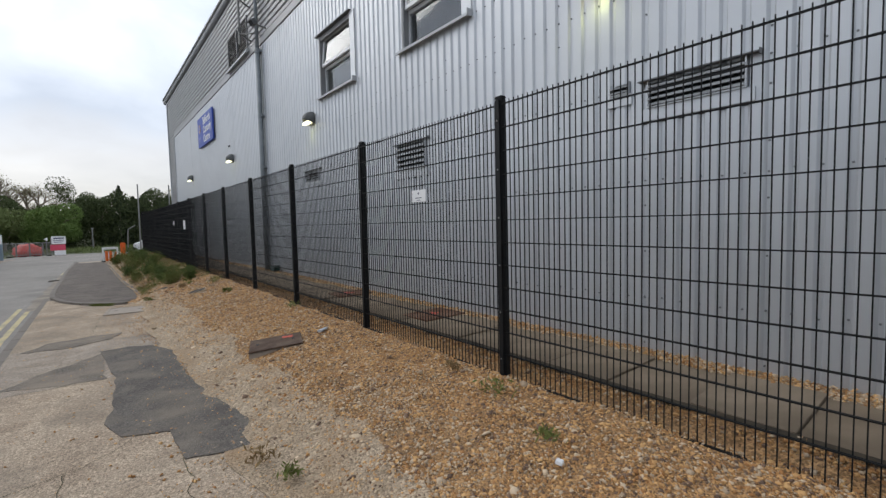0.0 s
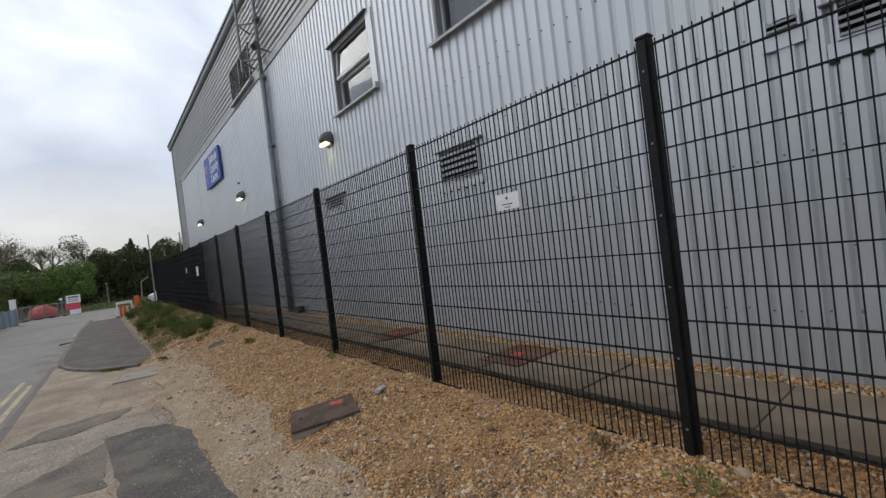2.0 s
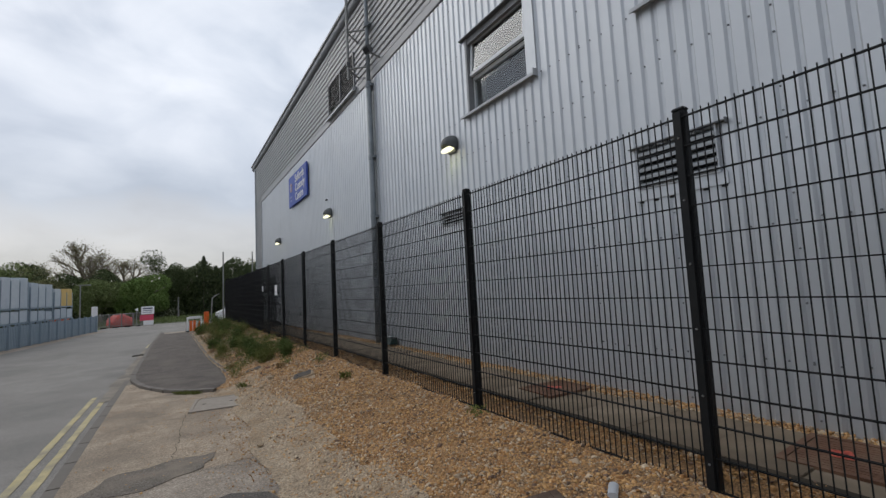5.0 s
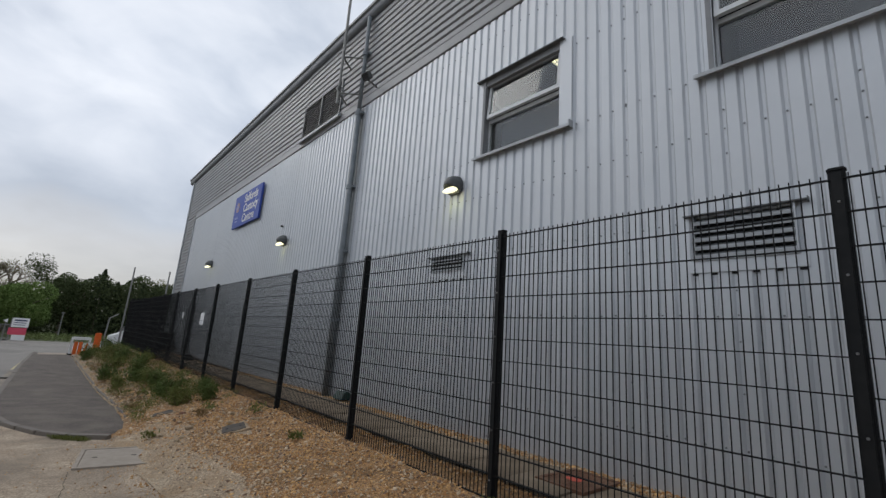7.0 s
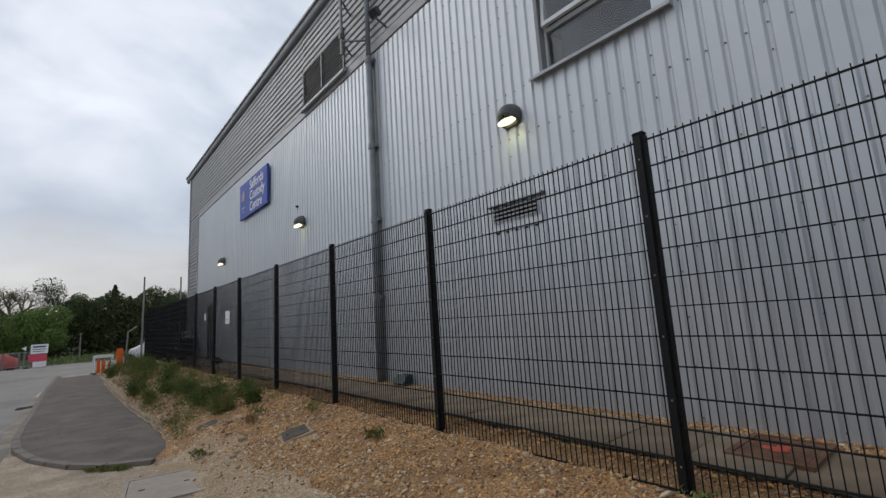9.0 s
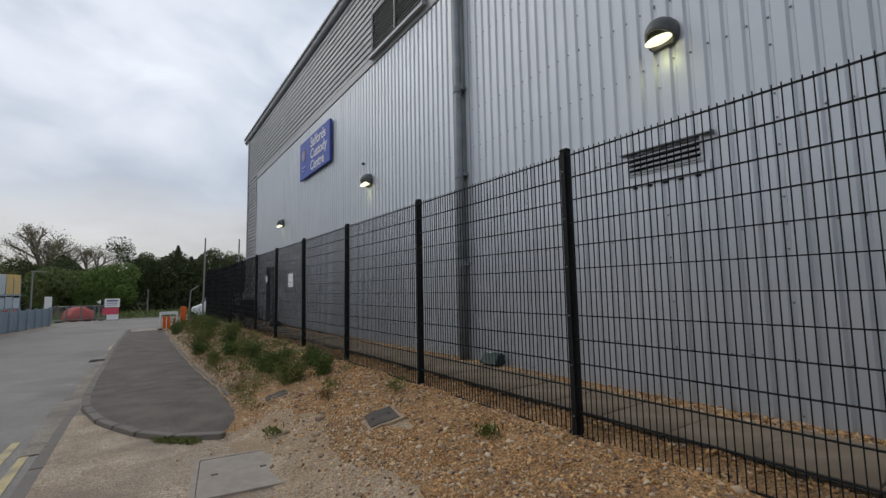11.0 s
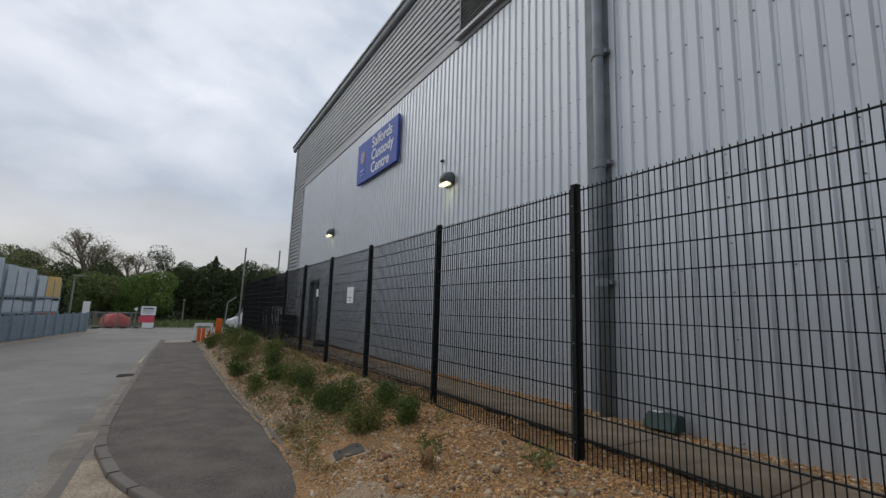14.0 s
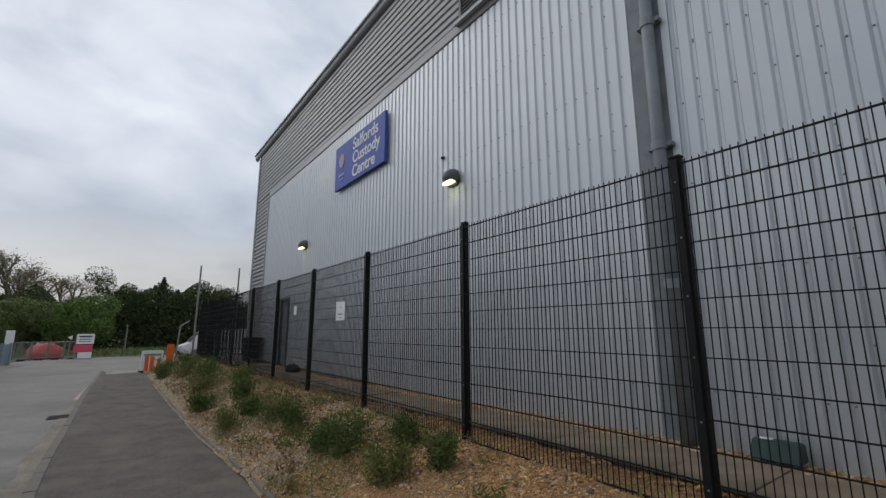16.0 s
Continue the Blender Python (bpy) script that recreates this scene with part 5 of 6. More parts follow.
def build_van():
    v = thing("van", "white panel van parked behind the yard fence", "van", at=(2.9, 45.0, -0.5))
    pts = [(0, 0.45), (0.02, 0.85), (0.55, 1.05), (1.15, 1.75), (1.4, 1.92), (5.2, 1.95), (5.3, 1.7), (5.3, 0.4), (4.9, 0.32), (0.2, 0.32)]
    bm = bmesh.new()
    a = [bm.verts.new((x, -0.9, z)) for x, z in pts]
    b = [bm.verts.new((x, 0.9, z)) for x, z in pts]
    n = len(pts)
    for i in range(n):
        bm.faces.new((a[i], b[i], b[(i + 1) % n], a[(i + 1) % n]))
    bm.faces.new(a[::-1]); bm.faces.new(b)
    bmesh.ops.recalc_face_normals(bm, faces=bm.faces)
    bmesh.ops.bevel(bm, geom=bm.edges[:], offset=0.05, segments=2, affect="EDGES")
    body = part("body", bm, M_VAN, v)
    bm = bmesh.new()
    f = [bm.verts.new(p) for p in ((0.95, -0.912, 1.15), (1.75, -0.912, 1.15), (1.75, -0.912, 1.72), (1.35, -0.912, 1.72))]
    bm.faces.new(f)
    r = bmesh.ops.extrude_face_region(bm, geom=bm.faces[:])
    for q in [e for e in r["geom"] if isinstance(e, bmesh.types.BMVert)]:
        q.co.y += 0.01
    part("side_window", bm, M_DARK, body)
    bm = boxm(-0.01, 0.01, -0.75, 0.75, -0.38, 0.38)
    o = part("windscreen", bm, M_DARK, body)
    o.matrix_basis = pose(0.82, 0, 1.43, 0, 40.6, 0)
    o2 = part("headlight", boxm(-0.02, 0.1, -0.85, -0.6, 0.68, 0.84, bevel=0.02), M_FRAME, body)
    part("bumper", boxm(-0.06, 0.15, -0.88, 0.88, 0.34, 0.56, bevel=0.03), M_RUBBER, body)
    for x in (0.95, 4.2):
        for y in (-0.9, 0.74):
            w = part("wheel", tube(bmesh.new(), (x, y, 0.33), (x, y + 0.18, 0.33), 0.33, seg=20), M_RUBBER, v)
            part("rim", tube(bmesh.new(), (x, y - 0.012, 0.33), (x, y - 0.001, 0.33), 0.2, seg=16), M_STEEL, w)


build_van()

HOARD_A, HOARD_B = Vector((-5.25, 46.2, 0)), Vector((-8.6, 26.5, 0))


def build_hoarding():
    d = (HOARD_B - HOARD_A)
    ln = d.length
    ang = math.atan2(d.y, d.x)
    base = Matrix.Translation((HOARD_A.x, HOARD_A.y, zr(30) - 0.02)) @ Matrix.Rotation(ang, 4, "Z")
    h = thing("hoarding", "blue-grey steel palisade hoarding along the road edge", "hoarding")
    def mk(name, bm, mat):
        me = bpy.data.meshes.new(name); bm.to_mesh(me); bm.free(); me.materials.append(mat)
        return me
    me_k = mk("pale", boxm(0, 0.11, -0.03, -0.006, 0.05, 1.15, bevel=0.004), M_GALV)
    me_p = mk("panel", boxm(0.0, 1.1, -0.005, 0.02, 0.02, 1.08), M_GALV)
    me_q = mk("post", boxm(-0.05, 0.05, -0.05, 0.08, 0, 1.22, bevel=0.006), M_GALV)
    n = int(ln / 1.12)
    for i in range(n):
        pa = share("panel", me_p, h, base @ pose(0.01 + i * 1.12, 0, 0))
        for k in range(7):
            share("pale", me_k, pa, pose(0.01 + k * 0.155, 0.055, 0))
        share("post", me_q, h, base @ pose(i * 1.12 - 0.01, 0.08, 0))
    # racks of wrapped goods standing behind the hoarding
    for i in range(5):
        r = thing("storage_rack", "steel stillage rack stacked with pale wrapped goods", "rack", group="racks behind the hoarding")
        r.matrix_basis = base @ pose(2.6 + i * 3.1, -1.6, 0)
        hh = 3.0 + 0.28 * i
        for x in (0.0, 0.9, 1.85, 2.8):
            for y in (0.0, 1.0):
                part("upright", boxm(x, x + 0.055, y, y + 0.075, 0, hh), M_GALV, r)
        for z in (1.2, 2.0):
            part("shelf", boxm(-0.02, 2.9, -0.02, 1.1, z, z + 0.08), M_GALV, r)
        for k in range(3):
            for z in (0.06, 1.285, 2.085):
                top = z + (random.uniform(0.5, 0.68) if z < 2 else hh - 2.085 + random.uniform(0.1, 0.3))
                bm = boxm(0.07 + k * 0.93, 0.97 + k * 0.93, 0.1, 1.06, z, top, bevel=0.02)
                for v in bm.verts:
                    v.co += Vector((noise.noise(v.co * 3 + Vector((i, k, 0))), noise.noise(v.co * 4), 0.6 * noise.noise(v.co * 5))) * 0.025
                part("wrapped_pallet", bm, M_YWRAP if (i == 0 and z > 2 and k < 2) else M_WRAP, r, "pallet load in pale wrap")


build_hoarding()


def build_site_corner():
    for i in range(4):
        b = thing("site_barrier", "red and grey mesh site barrier across the verge", "barrier", group="site barriers", at=(-5.6 + i * 0.82, 50.7 + 0.12 * i, zr(30) - 0.03))
        bm = bmesh.new()
        tube(bm, (0, 0, 0), (0, 0, 1.15), 0.03); tube(bm, (0.78, 0, 0), (0.78, 0, 1.15), 0.03)
        tube(bm, (0, 0, 1.15), (0.78, 0, 1.15), 0.03); tube(bm, (0, 0, 0.15), (0.78, 0, 0.15), 0.03)
        part("frame", bm, M_STEEL, b)
        bm = bmesh.new()
        for k in range(11):
            tube(bm, (0.06 + k * 0.066, 0, 0.16), (0.06 + k * 0.066, 0, 1.14), 0.012, seg=5)
        part("bars", bm, M_STEEL, b)
        part("foot", boxm(0.2, 0.6, -0.25, 0.25, -0.02, 0.06, bevel=0.01), M_RUBBER, b)
    build_small_dark("covered_heap", -4.2, 52.3, zr(30), (1.0, 0.8, 0.8), M_RED, "heap under a red sheet behind the barriers", "heap")
    s = thing("site_sign", "white and red notice board on posts at the site corner", "sign", at=(-2.15, 50.6, zr(30) - 0.03))
    for x in (-0.42, 0.42):
        part("post", boxm(x - 0.04, x + 0.04, 0.03, 0.1, 0, 1.6), M_STEEL, s)
    part("lower_board", boxm(-0.5, 0.5, -0.02, 0.02, 0.45, 0.95), M_REDPINK, s, "red board")
    part("foot_board", boxm(-0.25, 0.5, -0.03, 0.02, 0.05, 0.44), M_WHITE, s, "white board")
    part("upper_board", boxm(-0.4, 0.55, -0.02, 0.02, 1.0, 1.68, bevel=0.01), M_WHITE, s, "white board")
    part("text_bars", box(box(boxm(-0.28, 0.42, -0.024, -0.0205, 1.45, 1.56), -0.28, 0.4, -0.024, -0.0205, 1.3, 1.35), -0.28, 0.36, -0.024, -0.0205, 1.15, 1.19), M_INK, s)
    g = thing("give_way_sign", "small triangular road sign on a thin post", "road sign", at=(-2.85, 50.2, zr(30) - 0.03))
    part("post", tube(bmesh.new(), (0, 0, 0), (0, 0, 1.45), 0.03), M_STEEL, g)
    bm = bmesh.new()
    bmesh.ops.create_cone(bm, cap_ends=True, segments=3, radius1=0.17, radius2=0.17, depth=0.02, matrix=Matrix.Translation((0, -0.03, 1.45)) @ Matrix.Rotation(math.pi / 2, 4, "X") @ Matrix.Rotation(math.pi / 2, 4, "Z"))
    part("plate", bm, M_WHITE, g)
    w = thing("sign_post", "white sign plate over a red one on a post", "sign", at=(-5.3, 46.5, zr(30) - 0.03))
    part("post", boxm(-0.05, 0.05, -0.05, 0.05, 0, 1.1), M_STEEL, w)
    part("plate", boxm(-0.19, 0.19, -0.08, -0.052, 1.1, 1.92, bevel=0.01), M_WHITE, w)
    part("red_plate", boxm(-0.13, 0.13, -0.08, -0.052, 0.55, 1.05, bevel=0.01), M_RED, w, "red plate")
    k = thing("grit_bin", "orange plastic bin behind the hoarding", "bin", at=(-7.2, 45.6, zr(30)))
    part("body", boxm(-0.5, 0.5, -0.35, 0.35, 0.9, 1.55, bevel=0.04), M_ORANGE, k)
    part("lid", boxm(-0.54, 0.54, -0.4, 0.4, 1.55, 1.66, bevel=0.04), M_ORANGE, k)
    part("stand", boxm(-0.45, 0.45, -0.3, 0.3, 0, 0.9), M_STEEL, k)
    for x, y, h in ((-6.75, 50.5, 3.7), (0.3, 58.0, 2.3)):
        lamp = thing("street_lamp", "slim grey street lamp with a flat head", "street lamp", at=(x, y, zr(30) - 0.03))
        part("column", tube(bmesh.new(), (0, 0, 0), (0, 0, h), 0.06, 0.045), M_STEEL, lamp)
        part("head", boxm(-0.12, 0.7 if h > 3 else 0.12, -0.1, 0.1, h, h + 0.09, bevel=0.02), M_STEEL, lamp)


build_site_corner()


# ---- planting ----
def leaf_quads(pos, size, rng, flat=0.0, narrow=1.0, up=0.0):
    """One bent leaf per place: two quads' worth of corners, turned at random."""
    n = len(pos)
    a = rng.normal(size=(n, 3)); a[:, 2] = a[:, 2] * (1 - flat) + up
    a /= np.linalg.norm(a, axis=1, keepdims=True) + 1e-9
    b = rng.normal(size=(n, 3))
    b -= a * (a * b).sum(1, keepdims=True)
    b /= np.linalg.norm(b, axis=1, keepdims=True) + 1e-9
    s = size * rng.uniform(0.6, 1.3, (n, 1))
    p = pos[:, None, :] + np.stack([-a * s, b * s * 0.5 * narrow, a * s, -b * s * 0.5 * narrow], axis=1)
    return p.reshape(-1, 3), np.arange(n * 4).reshape(n, 4)


def lobes(rng, n, centre, radius, squash=0.8, k=14, inner=0.55):
    """Places on and in a crown made of several uneven lobes."""
    c = rng.normal(size=(k, 3)); c /= np.linalg.norm(c, axis=1, keepdims=True)
    c *= rng.uniform(0.25, 0.75, (k, 1)); c[:, 2] *= squash
    r = rng.uniform(0.28, 0.5, k)
    i = rng.integers(0, k, n)
    d = rng.normal(size=(n, 3)); d /= np.linalg.norm(d, axis=1, keepdims=True)
    q = c[i] + d * (r[i] * rng.uniform(inner, 1.0, n) ** 0.5)[:, None]
    return np.array(centre) + q * np.array(radius)


def limbs(bm, base, top, r, rng, depth, spread):
    tube(bm, base, top, r, r * 0.62, seg=6)
    if depth == 0:
        return
    d = Vector(top) - Vector(base)
    for k in range(rng.integers(2, 5)):
        f = rng.uniform(0.55, 1.0)
        st = Vector(base) + d * f
        v = Vector(rng.normal(size=3)); v.z = abs(v.z) * 0.5
        nd = (d.normalized() * 0.8 + v.normalized() * spread).normalized() * d.length * rng.uniform(0.55, 0.8)
        limbs(bm, st, st + nd, r * 0.55, rng, depth - 1, spread)


def build_tree(x, y, h, rad, mat, label, seed, n=2600, leaf=0.28, trunk=0.2, squash=0.85, low=0.25):
    rng = np.random.default_rng(seed)
    z = zr(30) - 0.1
    t = thing("tree", label, "tree", at=(x, y, z))
    bm = bmesh.new()
    limbs(bm, (0, 0, 0), (0.1, 0, h * 0.42), trunk, rng, 2, 0.8)
    part("trunk", bm, M_BARK, t)
    zc = h * (0.5 + low / 2)
    pos = lobes(rng, n, (0, 0, zc), (rad, rad, (h - zc)), squash=1.0, k=18)
    v, q = leaf_quads(pos, leaf, rng)
    fast_tris("crown", v, q, mat, t, quads=True)


def build_fir(x, y, h, rad, seed):
    rng = np.random.default_rng(seed)
    t = thing("fir_tree", "dark pointed fir tree in the wood edge", "tree", at=(x, y, zr(30) - 0.1))
    part("trunk", tube(bmesh.new(), (0, 0, 0), (0, 0, h * 0.97), 0.16, 0.02, seg=7), M_BARK, t)
    n = 5000
    f = rng.uniform(0.08, 1.0, n)
    tier = 0.72 + 0.28 * np.abs(np.sin(f * h * 2.4))
    rr = rad * (1 - f) * tier * np.sqrt(rng.uniform(0.15, 1, n)) + 0.04
    a = rng.uniform(0, 6.283, n)
    pos = np.stack([rr * np.cos(a), rr * np.sin(a), f * h - 0.25 * rr], 1)
    v, q = leaf_quads(pos, 0.15, rng, narrow=0.6)
    fast_tris("crown", v, q, M_LEAF_FIR, t, quads=True)


def build_bare_oak(x, y, h, seed):
    rng = np.random.default_rng(seed)
    t = thing("bare_tree", "broad bare-branched oak just coming into leaf", "tree", at=(x, y, zr(30) - 0.1))
    bm = bmesh.new()
    tips = []

    def grow(p, d, ln, r, depth):
        q = p + d * ln
        tube(bm, p, q, r, r * 0.7, seg=6 if depth > 2 else 4)
        if depth == 0:
            tips.append(q)
            return
        for k in range(2 if depth > 1 else 3):
            v = Vector(rng.normal(size=3))
            v.z = abs(v.z) * 0.35 + 0.05
            nd = (d * 0.75 + v.normalized() * 0.85).normalized()
            grow(p + d * ln * rng.uniform(0.6, 1.0), nd, ln * rng.uniform(0.62, 0.82), r * 0.6, depth - 1)
        if depth > 1:
            grow(q, (d + Vector(rng.normal(size=3)) * 0.2).normalized(), ln * 0.72, r * 0.66, depth - 1)

    grow(Vector((0, 0, 0)), Vector((0.03, 0, 1)), h * 0.27, 0.45, 6)
    part("trunk", bm, M_BARK, t)
    tp = np.array([tuple(p) for p in tips])
    pos = np.repeat(tp, 5, 0) + rng.normal(size=(len(tp) * 5, 3)) * 0.28
    v, q = leaf_quads(pos, 0.075, rng)
    fast_tris("crown", v, q, M_LEAF_PALE, t, quads=True)


def build_woods():
    rng = np.random.default_rng(7)
    n = 300000
    x = rng.uniform(-60, 50, n)
    y = 64 + rng.uniform(0, 9, n) + 0.0012 * (x + 5) ** 2 * -4
    top = 5.5 + 0.7 * np.exp(-((x - 5) / 4.0) ** 2) + 0.6 * np.sin(x * 0.31) + 0.5 * np.sin(x * 0.83 + 1) + 0.5 * np.sin(x * 1.9 + 2)
    z = zr(30) + rng.uniform(0, 1, n) ** 0.85 * top
    v, q = leaf_quads(np.stack([x, y, z], 1), 0.13, rng)
    ob = fast_tris("woods", v, q, M_LEAF_DARK, quads=True)
    tagged(ob, "dark belt of dense woodland beyond the road", "woods", kind="stuff")


build_woods()
build_bare_oak(-10.0, 74.0, 12.2, 3)
build_bare_oak(-5.6, 76.0, 9.6, 11)
build_bare_oak(-14.5, 77.0, 9.6, 19)
build_tree(-2.8, 60.0, 5.5, 3.0, M_LEAF_BRIGHT, "broad bright spring-green tree at the edge of the wood", 21, n=30000, leaf=0.085, low=0.05)
build_tree(-6.6, 61.0, 4.7, 2.8, M_LEAF_MID, "mid-green tree at the edge of the wood", 22, n=24000, leaf=0.085, low=0.05)
build_tree(-11.5, 62.0, 6.1, 3.2, M_LEAF_PALE, "pale young-leaved tree in the wood edge", 24, n=9000, leaf=0.08, low=0.1)
build_tree(-14.8, 62.0, 6.6, 3.4, M_LEAF_MID, "rounded mid-green tree in the wood edge", 23, n=20000, leaf=0.095, low=0.1)
build_tree(-19.5, 62.0, 6.8, 3.6, M_LEAF_MID, "rounded mid-green tree in the wood edge", 25, n=16000, leaf=0.1, low=0.1)
build_tree(-2.4, 72.0, 8.9, 2.1, M_LEAF_DARK, "tall thin-topped pine rising over the wood", 26, n=2600, leaf=0.09, low=0.55, trunk=0.14)
build_tree(0.3, 66.0, 6.7, 2.8, M_LEAF_DARK, "dark rounded tree in the wood edge", 27, n=22000, leaf=0.09, low=0.1)
build_tree(9.9, 75.0, 7.7, 2.3, M_LEAF_PALE, "pale thin-crowned tree behind the wood", 28, n=3500, leaf=0.11, low=0.3)
build_tree(13.5, 68.0, 6.5, 3.2, M_LEAF_DARK, "dark rounded tree in the wood edge", 29, n=12000, leaf=0.11, low=0.1)
for k, (fx, fy, fh) in enumerate(((3.1, 66, 7.5), (1.8, 69, 6.2), (4.5, 66.5, 6.3), (5.8, 67, 6.5), (7.0, 66, 6.4), (8.4, 68, 6.6))):
    build_fir(fx, fy, fh, 2.7, 40 + k)


def build_shrub(x, y, h, w, seed, mat, label, n=420, leaf=0.035):
    rng = np.random.default_rng(seed)
    t = thing("shrub", label, "shrub", group="shrubs on the bank", at=(x, y, gz(x, y)))
    heads = []
    m = 9
    for k in range(m):
        a = rng.uniform(0, 6.283)
        q = Vector((math.cos(a) * w * rng.uniform(0.15, 0.5), math.sin(a) * w * rng.uniform(0.15, 0.5), h * rng.uniform(0.6, 1.0)))
        p = Vector((q.x * 0.15, q.y * 0.15, -0.03))
        part("stem", tube(bmesh.new(), p, q, 0.007, 0.003, seg=4), M_STEM, t)
        heads.append((p, q))
    i = rng.integers(0, m, n)
    f = rng.uniform(0.12, 1.05, n) ** 0.8
    P = np.array([tuple(a) for a, b in heads]); Q = np.array([tuple(b) for a, b in heads])
    pos = P[i] + (Q[i] - P[i]) * f[:, None] + rng.normal(size=(n, 3)) * (0.13 * w)
    pos[:, 2] = np.maximum(pos[:, 2], 0.02)
    v, q = leaf_quads(pos, leaf, rng, narrow=0.8, up=0.5)
    fast_tris("foliage", v, q, mat, t, quads=True)


SHRUBS = [(1.82, 16.4, 0.55, 0.5), (1.78, 15.25, 0.38, 0.42), (2.22, 15.0, 0.36, 0.36), (2.38, 15.8, 0.34, 0.34), (1.86, 19.1, 0.5, 0.55), (1.9, 18.2, 0.42, 0.5),
          (1.85, 21.9, 0.55, 0.6), (1.25, 19.9, 0.3, 0.4), (1.2, 22.2, 0.4, 0.5), (1.75, 20.2, 0.3, 0.45), (1.5, 24.8, 0.45, 0.6), (1.85, 26.6, 0.6, 0.7), (1.05, 30.8, 0.5, 0.5),
          (1.6, 29.0, 0.6, 0.7), (2.2, 28.0, 0.55, 0.6), (1.9, 31.5, 0.65, 0.7), (2.3, 24.0, 0.45, 0.5), (1.75, 16.9, 0.35, 0.4), (2.1, 33.0, 0.6, 0.7), (1.4, 33.6, 0.5, 0.6)]
for k, (x, y, h, w) in enumerate(SHRUBS):
    build_shrub(x, y, h * 0.92, w * 1.2, 100 + k, M_LEAF_WEED if k % 3 == 1 else M_LEAF_SHRUB, "bushy yellow-green shrub growing out of the stony bank" if k % 3 == 1 else "bushy dark green shrub growing out of the stony bank", n=2400 if y < 20 else 1300, leaf=0.019 if y < 20 else 0.03)


def build_weeds():
    rng = np.random.default_rng(5)
    spots = [(0.79, 3.11, 0.10), (0.86, 2.75, 0.07), (2.46, 2.46, 0.13), (2.21, 1.73, 0.07), (2.57, 3.12, 0.07), (2.05, 14.08, 0.16), (1.02, 13.2, 0.10), (2.33, 10.85, 0.10), (1.85, 13.7, 0.12),
             (2.5, 12.9, 0.16), (2.62, 7.5, 0.10), (1.5, 17.4, 0.2), (1.3, 16.7, 0.16), (1.2, 18.3, 0.2), (2.3, 17.5, 0.18), (1.7, 17.8, 0.2), (1.15, 16.1, 0.12), (1.35, 21.2, 0.25), (2.3, 20.1, 0.25),
             (1.5, 23.3, 0.3), (1.2, 25.6, 0.3), (1.1, 27.3, 0.3), (2.3, 26.0, 0.3), (2.5, 18.9, 0.2), (1.12, 20.6, 0.2)]
    tufts = {True: [], False: []}
    for k, (x, y, s) in enumerate(spots):
        n = 70
        pos = rng.normal(size=(n, 3)) * np.array([s * 0.5, s * 0.6, 0.0]) + np.array([0, 0, 0])
        pos[:, 2] = rng.uniform(0.0, 1.0, n) * s * 0.8 + 0.015
        v, q = leaf_quads(pos, 0.03 if y < 10 else 0.045, rng, narrow=0.45, up=0.9)
        tufts[k % 4 > 0].append(v + np.array([x, y, gz(x, y) + 0.01]))
    for key, mt, lab in ((True, M_LEAF_WEED, "small green tufts of weeds in the gravel"), (False, M_LEAF_DRY, "small dry brown tufts of weeds in the gravel")):
        v = np.concatenate(tufts[key])
        tagged(fast_tris("weeds", v, np.arange(len(v)).reshape(-1, 4), mt, quads=True), lab, "weeds", kind="stuff")
    # grass along the kerb foot
    n = 900
    u = rng.uniform(0, 1, n)
    xs = 0.32 - 0.42 * u + rng.normal(size=n) * 0.03
    ys = 13.86 + 0.42 * u + rng.normal(size=n) * 0.05 - 0.05
    pos = np.stack([xs, ys, np.array([zr(q) for q in ys]) + rng.uniform(0, 0.05, n)], 1)
    v, q = leaf_quads(pos, 0.025, rng, narrow=0.4, up=0.8)
    tagged(fast_tris("grass", v, q, M_LEAF_WEED, quads=True), "short grass and moss at the foot of the kerb", "grass", kind="stuff")
    # thin low weeds over the soil bank
    n = 46000
    ys = 14.5 + rng.uniform(0, 1, n) ** 1.0 * 21
    xs = rng.uniform(1.0, 2.7, n)
    keep = np.array([noise.noise((a * 1.3, b * 0.9, 5.0)) > -0.03 and math.hypot(a - 1.5, (b - 14.9) * 0.8) > 0.36 for a, b in zip(xs, ys)])
    xs, ys = xs[keep], ys[keep]
    pos = np.stack([xs, ys, np.array([gz(a, b) for a, b in zip(xs, ys)]) + rng.uniform(0.0, 0.12, len(xs))], 1)
    v, q = leaf_quads(pos, 0.026, rng, narrow=0.4, up=0.9)
    tagged(fast_tris("low_weeds", v, q, M_LEAF_WEED, quads=True), "sparse low weeds over the soil bank", "weeds", kind="stuff")
    n = 14000
    ys, xs = rng.uniform(14.2, 35, n), rng.uniform(1.0, 2.75, n)
    keep = np.array([noise.noise((a * 1.1, b * 0.8, 15.0)) > 0.04 and math.hypot(a - 1.5, (b - 14.9) * 0.8) > 0.36 for a, b in zip(xs, ys)])
    xs, ys = xs[keep], ys[keep]
    pos = np.stack([xs, ys, np.array([gz(a, b) for a, b in zip(xs, ys)]) + rng.uniform(0.0, 0.16, len(xs))], 1)
    v, q = leaf_quads(pos, 0.045, rng, narrow=0.2, up=1.2)
    tagged(fast_tris("dry_stalks", v, q, M_LEAF_DRY, quads=True), "dry brown stalks over the soil bank", "weeds", kind="stuff")
    # rough grass verges far off
    n = 9000
    xs = np.concatenate([rng.uniform(-2, 26, n // 2), rng.uniform(-9, 8, n // 2)])
    ys = np.concatenate([rng.uniform(53.2, 62, n // 2), rng.uniform(53, 63, n // 2)])
    pos = np.stack([xs, ys, zr(30) + rng.uniform(-0.05, 0.35, len(xs))], 1)
